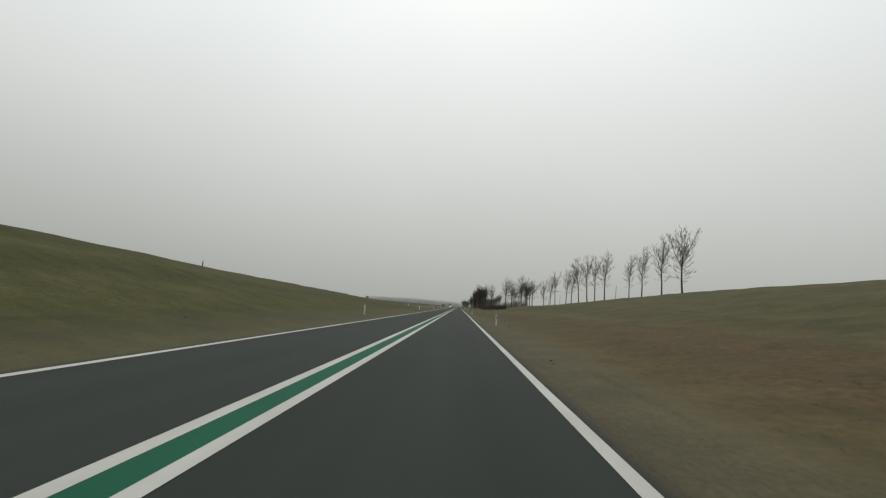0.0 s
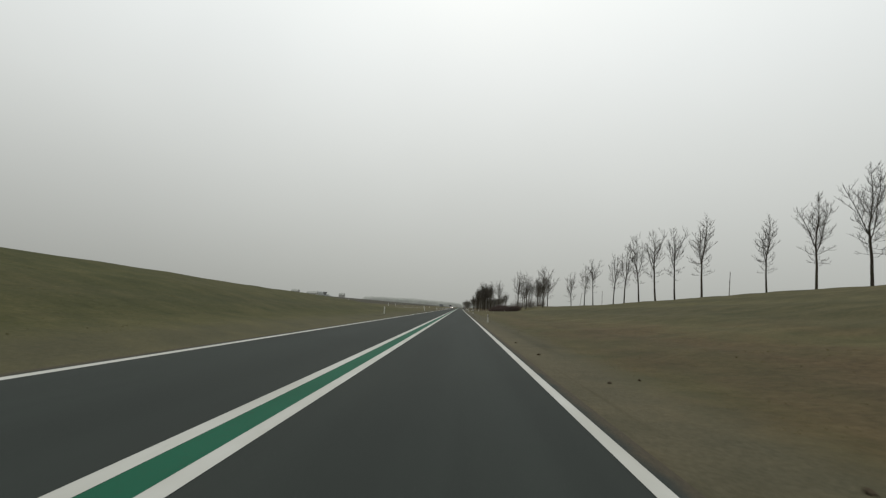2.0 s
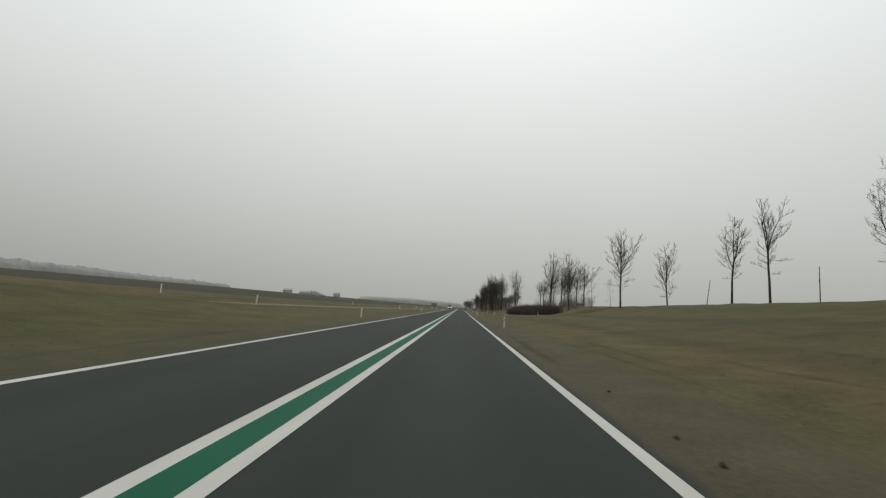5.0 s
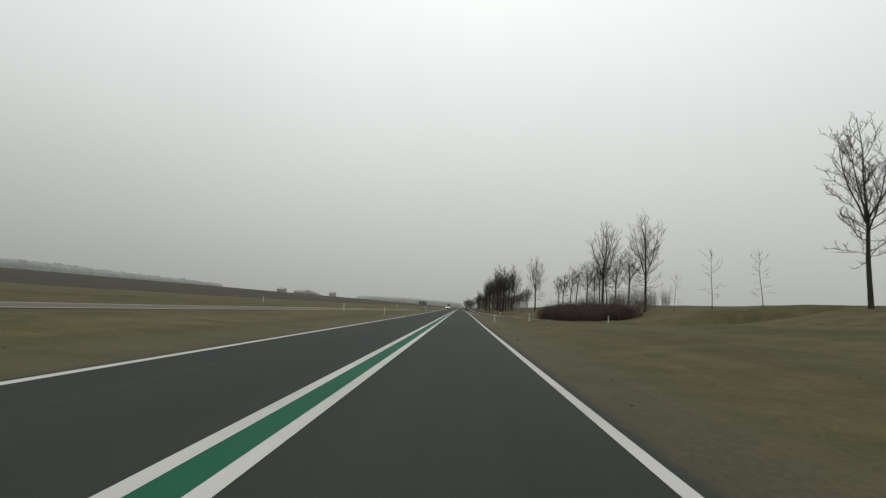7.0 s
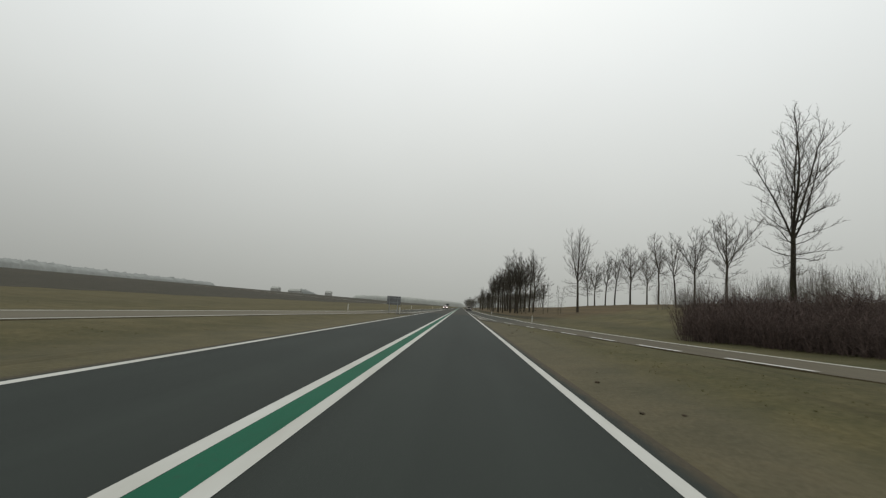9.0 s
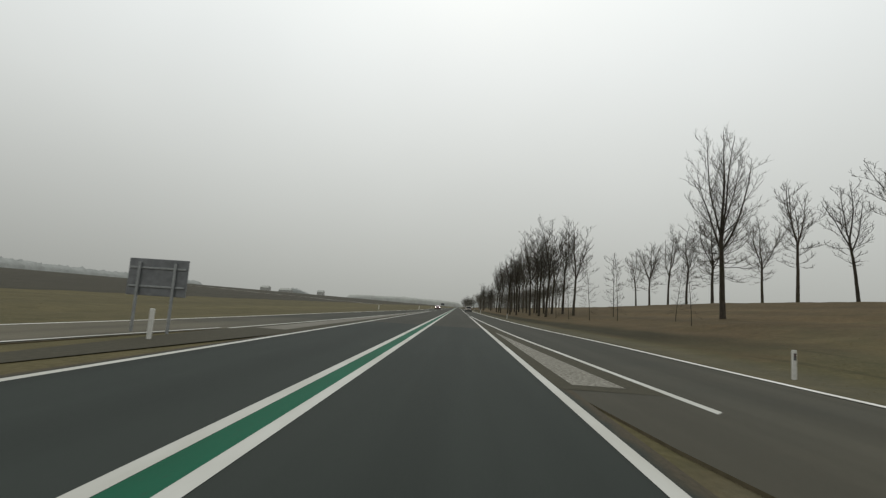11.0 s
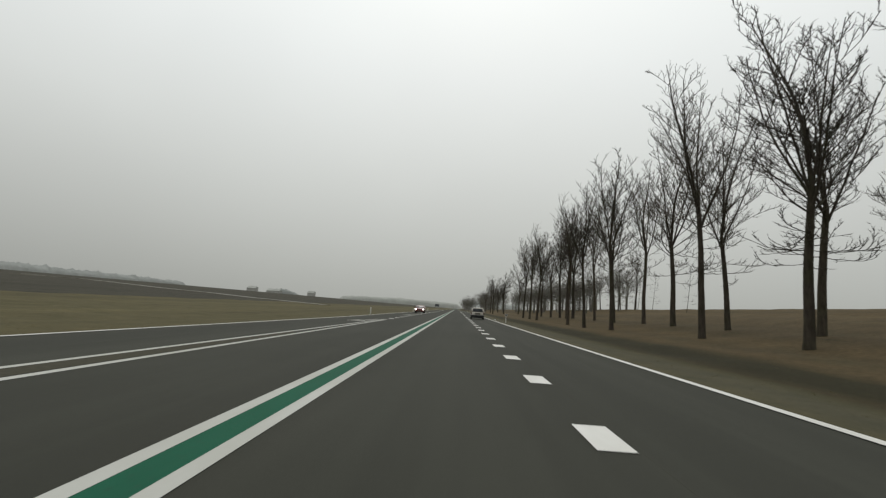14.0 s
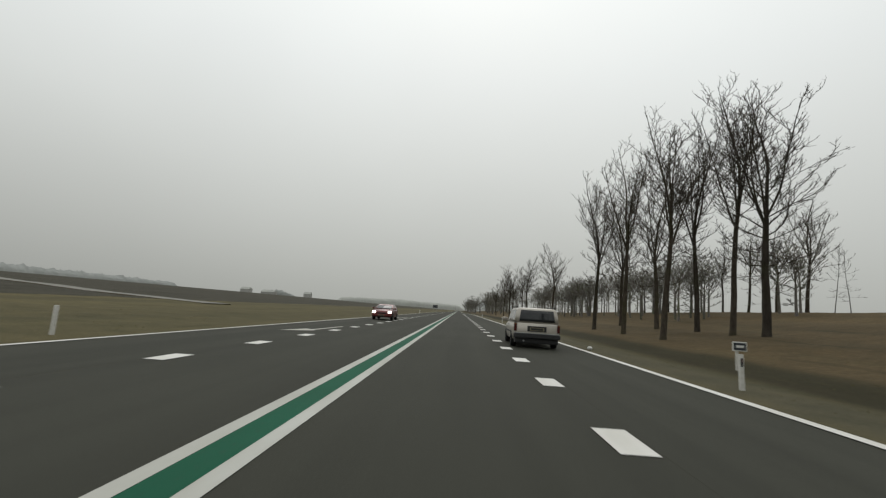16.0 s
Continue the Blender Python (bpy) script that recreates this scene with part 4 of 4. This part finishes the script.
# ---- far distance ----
# pale base colours with the haze of the far distance painted in
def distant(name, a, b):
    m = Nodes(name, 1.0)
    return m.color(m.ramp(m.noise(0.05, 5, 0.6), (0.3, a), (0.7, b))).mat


HAZED_WOOD = distant("far_wood", (0.24, 0.25, 0.235), (0.32, 0.33, 0.315))
HAZED_HILL = distant("far_hill", (0.315, 0.32, 0.295), (0.385, 0.39, 0.36))
HAZED_WALL = distant("far_wall", (0.33, 0.325, 0.30), (0.40, 0.395, 0.37))


def treeline(name, pts, low, high, depth, mat, seed, label):
    """A long belt of woodland: one uneven canopy over a narrow strip of ground."""
    rng = random.Random(seed)
    waves = [(rng.uniform(0, 6.28), length * rng.uniform(0.8, 1.2), size) for length, size in ((120, 0.5), (45, 0.4), (19, 0.35), (8, 0.28), (4, 0.16))]
    v, f = [], []
    p = [Vector(q) for q in pts]
    run, whole = 0.0, sum((b - a).length for a, b in zip(p, p[1:]))
    prof = ((-1.0, -0.3), (-0.9, 0.55), (-0.6, 0.86), (-0.2, 1.0), (0.25, 0.97), (0.65, 0.85), (1.0, 0.4))
    for a, b in zip(p, p[1:]):
        n = int((b - a).length / 2.0)
        side = Vector((a.y - b.y, b.x - a.x, 0)).normalized()
        for k in range(n):
            q = a.lerp(b, k / n)
            run += 2.0
            for row, (u, z) in enumerate(prof):
                lump = sum(size * math.sin(run * 6.2832 / length + phase + row * 1.7) for phase, length, size in waves) / 1.2
                h = ((low + high) / 2 + (high - low) / 2 * lump) * max(0.02, min(1.0, run / 30, (whole - run) / 30))
                c = q + side * (u * depth + rng.uniform(-0.6, 0.6))
                v.append((c.x, c.y, c.z + h * z + rng.uniform(-0.25, 0.25)))
    m = len(prof)
    for k in range(len(v) // m - 1):
        for r in range(m - 1):
            c = k * m + r
            f.append((c, c + m, c + m + 1, c + 1))
    return tagged(new(name, mesh_of(name, v, f, mat, True)), label, "woodland", kind="stuff")


treeline("far_woods", [(-620, 420, 11), (-600, 800, 11), (-640, 1050, 9), (-660, 1250, 9), (-640, 1420, 6)], 10, 18, 14, HAZED_WOOD, 1, "hazy distant belt of trees beyond the field")
treeline("far_woods", [(-350, 1650, -4), (-270, 1690, 0), (-180, 1720, 2), (-20, 1900, -1), (30, 1900, -3)], 17.5, 20.5, 20, HAZED_HILL, 2, "hazy distant wooded ridge at the horizon")
treeline("far_woods", [(18, 930, -2), (50, 1000, -1), (120, 1200, 0)], 10.5, 14.5, 10, HAZED_WOOD, 3, "hazy distant trees beside the road")

def farm(x, y, w, d, wall, ridge):
    ob = thing("farm_building", "hazy distant farm building with pitched roof", "building", "distant farm", (x, y, 8.5))
    part("wall", boxed(0, 0, wall / 2 - 1, w, d, wall + 2, 0.2), HAZED_WALL, ob)
    bm = bmesh.new()
    pts = [(-w / 2 - .5, -d / 2 - .5, wall), (w / 2 + .5, -d / 2 - .5, wall), (w / 2 + .5, d / 2 + .5, wall), (-w / 2 - .5, d / 2 + .5, wall), (-w / 2, 0, wall + ridge), (w / 2, 0, wall + ridge)]
    b = [bm.verts.new(q) for q in pts]
    for q in ((0, 1, 5, 4), (2, 3, 4, 5), (0, 4, 3), (1, 2, 5), (3, 2, 1, 0)):
        bm.faces.new([b[i] for i in q])
    part("roof", bm, HAZED_HILL, ob, "hazy grey roof")


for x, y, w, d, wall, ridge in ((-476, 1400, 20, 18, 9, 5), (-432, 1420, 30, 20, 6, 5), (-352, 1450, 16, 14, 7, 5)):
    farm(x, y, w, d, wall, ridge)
treeline("far_woods", [(-460, 1425, 8), (-380, 1460, 8)], 7, 15, 8, HAZED_WOOD, 4, "hazy distant trees round the farm")

# ---- grass ----
def tufts(name, spots, seed, label):
    rng = np.random.default_rng(seed)
    n = len(spots)
    base = np.repeat(spots, 4, axis=0) + np.concatenate([rng.normal(0, 0.05, (n * 4, 2)), np.zeros((n * 4, 1))], 1)
    a = rng.uniform(0, 6.28, n * 4)
    h = rng.uniform(0.014, 0.034, n * 4) * np.repeat(rng.uniform(0.6, 1.5, n), 4)
    w = rng.uniform(0.005, 0.012, n * 4)
    side = np.stack([np.cos(a), np.sin(a), np.zeros_like(a)], 1)
    lean = np.stack([-np.sin(a), np.cos(a), np.zeros_like(a)], 1) * (h * rng.uniform(-0.6, 0.6, n * 4))[:, None]
    v = np.stack([base - side * w[:, None], base + side * w[:, None], base + lean + np.array([0, 0, 1.0]) * h[:, None]], 1).reshape(-1, 3)
    me = bpy.data.meshes.new(name)
    me.vertices.add(len(v))
    me.vertices.foreach_set("co", v.astype(np.float32).ravel())
    me.loops.add(len(v))
    me.loops.foreach_set("vertex_index", np.arange(len(v)))
    me.polygons.add(len(v) // 3)
    me.polygons.foreach_set("loop_start", np.arange(0, len(v), 3))
    me.materials.append(TUFT)
    me.update()
    me.validate()
    return tagged(new(name, me), label, "grass", kind="stuff")


gr = np.random.default_rng(9)
for side, count, label in ((1, 16000, "short dry winter grass on the bank"), (-1, 12000, "short olive winter grass on the verge")):
    y = gr.uniform(-2, 420, count)
    x = side * (5.6 + 12 * gr.random(count) ** 1.5)
    spots = np.stack([x, y], 1)
    keep = np.ones(count, bool)
    for s in range(0, count, 4000):
        d2 = ((spots[s:s + 4000, None, :] - CENTRES[None, :, :2]) ** 2).sum(2).min(1)
        keep[s:s + 4000] = d2 > 1.4 ** 2
    spots = spots[keep]
    z = land(spots[:, 0], spots[:, 1]) - 0.01
    tufts("grass", np.concatenate([spots, z[:, None]], 1), 3 + side, label)


# ---- clods and litter on the verge ----
cr = random.Random(17)
clods = bmesh.new()
for k in range(60):
    x, y = 4.15 + 1.4 * cr.random() ** 2, cr.uniform(10, 235)
    r = cr.uniform(0.015, 0.05)
    g = bmesh.ops.create_icosphere(clods, subdivisions=1, radius=r, matrix=Matrix.Translation((x, y, land_at(x, y) + r * 0.2)) @ Matrix.Diagonal((cr.uniform(0.8, 1.5), cr.uniform(0.8, 1.6), 0.7, 1)))
    for v in g["verts"]:
        v.co += Vector((cr.uniform(-1, 1), cr.uniform(-1, 1), cr.uniform(-1, 1))) * r * 0.25
me = bpy.data.meshes.new("soil_clods")
clods.to_mesh(me)
clods.free()
me.materials.append(simple("damp_soil", (0.042, 0.033, 0.021), (0.075, 0.058, 0.038), 8, 0.95, local=False))
tagged(new("soil_clods", me), "dark soil clods scattered along the road edge", "soil", kind="stuff")
x, y = 7.15, 371.5
bm = bmesh.new()
bmesh.ops.create_icosphere(bm, subdivisions=2, radius=0.09, matrix=Matrix.Diagonal((1.2, 0.9, 0.8, 1)))
for v in bm.verts:
    v.co *= cr.uniform(0.9, 1.1)
me = bpy.data.meshes.new("marker_stone")
bm.to_mesh(me)
bm.free()
me.materials.append(CREAM)
ob = tagged(new("marker_stone", me), "small pale stone lying beside the road edge", "stone")
ob.location = (x, y, land_at(x, y) + 0.06)


# ---- cars ----
def car_paint(name, base, rough=0.35, metal=0.3):
    m = Nodes(name, rough, metal)
    dust = m.ramp(m.noise(1.8, 5, 0.6, m.local), (0.35, (1, 1, 1)), (0.75, (0.78, 0.76, 0.72)))
    m.color(m.mix(1.0, base, dust, "MULTIPLY"))
    m.bsdf.inputs["Coat Weight"].default_value = 0.4
    return m.mat


CHAMPAGNE = car_paint("champagne_paint", (0.43, 0.40, 0.355))
RED = car_paint("dark_red_paint", (0.13, 0.016, 0.016))
GLASS_DARK = simple("tinted_glass", (0.010, 0.012, 0.013), (0.018, 0.020, 0.022), 3, 0.08)
TYRE = simple("tyre_rubber", (0.012, 0.012, 0.012), (0.024, 0.024, 0.024), 20, 0.85)
RIM = simple("alloy_rim", (0.22, 0.22, 0.22), (0.32, 0.32, 0.32), 8, 0.4, 0.8)
TAIL_RED = simple("tail_lamp_red", (0.045, 0.010, 0.009), (0.075, 0.013, 0.011), 14, 0.2)
AMBER = simple("indicator_amber", (0.12, 0.05, 0.02), (0.16, 0.065, 0.025), 14, 0.25)
PLATE_YELLOW = simple("plate_yellow", (0.15, 0.130, 0.080), (0.19, 0.165, 0.105), 9, 0.5)
TRIM = simple("dark_trim", (0.014, 0.014, 0.015), (0.030, 0.030, 0.031), 12, 0.6)
lamp_mat = Nodes("lit_headlamp", 0.2)
lamp_mat.bsdf.inputs["Emission Color"].default_value = (1.0, 0.96, 0.88, 1)
lamp_mat.bsdf.inputs["Emission Strength"].default_value = 6.0
HEADLAMP = lamp_mat.mat


def loft(rings, cap=True):
    bm = bmesh.new()
    vs = [[bm.verts.new(p) for p in ring] for ring in rings]
    n = len(vs[0])
    for a, b in zip(vs, vs[1:]):
        for k in range(n):
            bm.faces.new((a[k], a[(k + 1) % n], b[(k + 1) % n], b[k]))
    if cap:
        bm.faces.new(list(reversed(vs[0])))
        bm.faces.new(vs[-1])
    for f in bm.faces:
        f.smooth = True
    return bm


def hull_ring(y, w, z0, z1):
    """A body section across the car: full at the waist, rounded at sill and shoulder."""
    h = z1 - z0
    side = [(w * 0.86, z0), (w * 0.97, z0 + 0.10 * h), (w, z0 + 0.35 * h), (w, z0 + 0.68 * h), (w * 0.975, z0 + 0.88 * h), (w * 0.90, z1)]
    return [(x, y, z) for x, z in side] + [(-x, y, z) for x, z in reversed(side)]


def cabin_ring(z, y0, y1, w, r=0.12):
    pts = []
    for cx, cy, a0 in ((w - r, y0 + r, -90), (w - r, y1 - r, 0), (-w + r, y1 - r, 90), (-w + r, y0 + r, 180)):
        for k in range(4):
            a = radians(a0 + 30 * k)
            pts.append((cx + r * math.cos(a), cy + r * math.sin(a), z))
    return pts


def wheel(parent, x, y, r, width):
    side = 1 if x > 0 else -1
    bm = bmesh.new()
    prof = [(r * 0.66, -0.5), (r * 0.93, -0.5), (r, -0.38), (r, 0.38), (r * 0.93, 0.5), (r * 0.66, 0.5)]
    rings = [[(x + q * width, y + rr * math.cos(6.2832 * k / 24), r + rr * math.sin(6.2832 * k / 24)) for k in range(24)] for rr, q in prof]
    tyre = part("tyre", loft(rings + rings[:1], False), TYRE, None)
    hub = part("wheel", tube(bm, (x - side * width * 0.3, y, r), (x + side * width * 0.36, y, r), r * 0.2, n=12), TRIM, parent)
    tyre.parent = hub
    bm = bmesh.new()
    for k in range(7):
        a = 6.2832 * k / 7
        m = Matrix.Translation((x + side * width * 0.34, y, r)) @ Matrix.Rotation(a, 4, "X")
        box(bm, 0, 0, r * 0.36, 0.03, r * 0.17, r * 0.62, 0, m)
    tube(bm, (x + side * width * 0.28, y, r), (x + side * width * 0.30, y, r), r * 0.67, n=20)
    part("rim", bm, RIM, hub)


def panel(corners, depth, out):
    """A thin slab on four corners, pushed out along a direction."""
    bm = bmesh.new()
    o = Vector(out).normalized()
    f = bm.faces.new([bm.verts.new(Vector(c) + o * 0.002) for c in corners])
    g = bmesh.ops.extrude_face_region(bm, geom=[f])
    bmesh.ops.translate(bm, vec=o * depth, verts=[v for v in g["geom"] if isinstance(v, bmesh.types.BMVert)])
    return bm


def car(name, label, at, rz, paint, body, cabin, wheels, estate, lit):
    ob = thing(name, label, "car", "", at, rz)
    part("body", loft([hull_ring(*s) for s in body]), paint, ob)
    part("roof_cabin", loft([cabin_ring(*c) for c in cabin]), paint, ob, "painted roof and pillars")
    length = body[-1][0]
    (za, ya0, ya1, wa), (zb, yb0, yb1, wb) = cabin[0], cabin[2]

    def on(z, end):
        """The cabin's end and half width at a height."""
        zs = [c[0] for c in cabin]
        return float(np.interp(z, zs, [c[1 if end == "rear" else 2] for c in cabin])), float(np.interp(z, zs, [c[3] for c in cabin]))

    lo, hi = za + 0.05, cabin[-1][0] - 0.09
    for end, pane in (("rear", "rear_window"), ("front", "windscreen")):
        s = -1 if end == "rear" else 1
        rows = []
        for k in range(5):
            z = lo + (hi - lo) * k / 4
            y, w = on(z, end)
            g = w * (0.80 if estate and end == "rear" else 0.87)
            rows.append([(-g, y + s * 0.006, z), (g, y + s * 0.006, z), (g, y + s * 0.02, z), (-g, y + s * 0.02, z)])
        part(pane, loft(rows), GLASS_DARK, ob, "dark tinted glass")
    for side in (-1, 1):
        (r0, w0), (f0, _), (r1, w1), (f1, _) = on(lo, "rear"), on(lo, "front"), on(hi, "rear"), on(hi, "front")
        cuts = (0.05, 0.34, 0.63, 0.93) if estate else (0.08, 0.5, 0.93)
        for a, b in zip(cuts, cuts[1:]):
            b -= 0.025
            quad = [(side * w0, r0 + (f0 - r0) * a, lo), (side * w0, r0 + (f0 - r0) * b, lo), (side * w1, r1 + (f1 - r1) * b, hi), (side * w1, r1 + (f1 - r1) * a, hi)]
            part("side_window", panel(quad, 0.006, (side, 0, 0.25)), GLASS_DARK, ob, "dark tinted glass")
        part("mirror", boxed(side * (wa + 0.14), ya1 - 0.45, za + 0.08, 0.2, 0.1, 0.13, 0.03), paint, ob)
        part("side_strip", boxed(side * (body[3][1] + 0.004), length * 0.5, 0.55, 0.02, length * 0.62, 0.06, 0.006), TRIM, ob, "dark rubbing strip")
        if estate:
            bm = tube(bmesh.new(), (side * (wb - 0.06), yb0 + 0.3, cabin[-1][0] + 0.05), (side * (wb - 0.06), yb1 - 0.25, cabin[-1][0] + 0.05), 0.014, n=8)
            for f in (0.35, 1.2, 1.9):
                tube(bm, (side * (wb - 0.06), yb0 + f, cabin[-1][0] - 0.03), (side * (wb - 0.06), yb0 + f, cabin[-1][0] + 0.05), 0.014, n=6)
            part("roof_rail", bm, TRIM, ob)
        for y in wheels:
            wheel(ob, side * (body[3][1] - 0.1), y, 0.31, 0.2)
        part("tail_lamp", boxed(side * (body[1][1] - 0.045), 0.06, 0.75, 0.10, 0.12, 0.30, 0.02), TAIL_RED, ob, "red tail lamp")
        part("indicator", boxed(side * (body[1][1] - 0.043), 0.055, 0.86, 0.095, 0.125, 0.05, 0.01), AMBER, ob, "amber lamp")
        if lit:
            part("headlamp", boxed(side * (body[-2][1] - 0.13), length - 0.07, 0.66, 0.27, 0.16, 0.15, 0.03), HEADLAMP, ob, "lit white headlamp")
        else:
            part("headlamp", boxed(side * (body[-2][1] - 0.14), length - 0.06, 0.62, 0.28, 0.16, 0.16, 0.03), CREAM, ob, "clear headlamp")
    part("bumper", boxed(0, 0.0, 0.45, body[1][1] * 2.04, 0.22, 0.17, 0.04), TRIM, ob, "dark rear bumper")
    part("bumper", boxed(0, length - 0.03, 0.40, body[-2][1] * 2.04, 0.22, 0.17, 0.04), TRIM if estate else paint, ob)
    part("bumper_strip", boxed(0, -0.005, 0.545, body[1][1] * 2.0, 0.22, 0.022, 0.008), STEEL, ob, "pale metal strip on the bumper")
    # dark box for the underside, enlarged to paint the shadow below the bumper
    part("valance", boxed(0, 0.22, 0.29, 1.58, 0.40, 0.22, 0.04), TRIM, ob, "dark underside that also stands for the shadow below")
    part("grille", boxed(0, length - 0.005, 0.58, 0.8, 0.05, 0.10, 0.015), TRIM, ob, "black grille")
    tail = part("number_plate", boxed(0, 0.0, 0.70, 0.52, 0.03, 0.115, 0.004), PLATE_YELLOW, ob, "yellow plate with dark bar")
    part("bar", boxed(0, -0.0165, 0.70, 0.44, 0.004, 0.075), TRIM, tail)
    nose = part("number_plate", boxed(0, length + 0.085, 0.40, 0.52, 0.02, 0.11, 0.004), PLATE_YELLOW, ob, "yellow plate with dark bar")
    part("bar", boxed(0, length + 0.0965, 0.40, 0.40, 0.004, 0.06), TRIM, nose)
    part("plate_recess", boxed(0, 0.02, 0.71, 0.70, 0.03, 0.20, 0.01), TRIM, ob, "dark recess round the plate")
    part("door_handle", boxed(body[3][1] + 0.012, 1.9, 0.80, 0.03, 0.16, 0.03, 0.008), TRIM, ob)
    part("door_handle", boxed(-body[3][1] - 0.012, 1.9, 0.80, 0.03, 0.16, 0.03, 0.008), TRIM, ob)
    bm = boxed(0, on(lo, "rear")[0] - 0.03, lo + 0.015, 0.5, 0.015, 0.02, 0.004, m=Matrix())
    part("wiper", bm, TRIM, ob)
    part("exhaust", tube(bmesh.new(), (-0.48, -0.09, 0.27), (-0.48, 0.2, 0.27), 0.03), STEEL, ob)
    return ob


car("estate_car", "dusty champagne estate car with dark rear bumper on the road", (4.72, 369.7, 0.01), -1.5, CHAMPAGNE,
    [(0.02, .76, .44, .90), (0.12, .83, .34, .94), (.6, .86, .24, .95), (2.3, .87, .22, .93), (3.4, .86, .22, .91), (4.2, .84, .24, .84), (4.5, .80, .30, .75), (4.6, .72, .40, .68)],
    [(.92, .05, 3.35, .82), (1.15, .09, 2.92, .79), (1.38, .13, 2.5, .745), (1.45, .18, 2.32, .70), (1.475, .34, 2.1, .56)], (0.95, 3.65), True, False)
car("hatchback_car", "dark red oncoming hatchback car with lit headlamps", (-4.5, 395, 0.01), 180, RED,
    [(0.02, .72, .46, .88), (0.12, .80, .34, .94), (.5, .84, .24, .95), (1.9, .85, .22, .93), (2.9, .84, .22, .92), (3.6, .82, .24, .84), (3.9, .78, .28, .74), (4.0, .70, .36, .66)],
    [(.88, .10, 3.05, .79), (1.06, .30, 2.65, .74), (1.22, .52, 2.25, .67), (1.30, .66, 2.05, .60), (1.32, .85, 1.85, .48)], (0.7, 3.2), False, True)
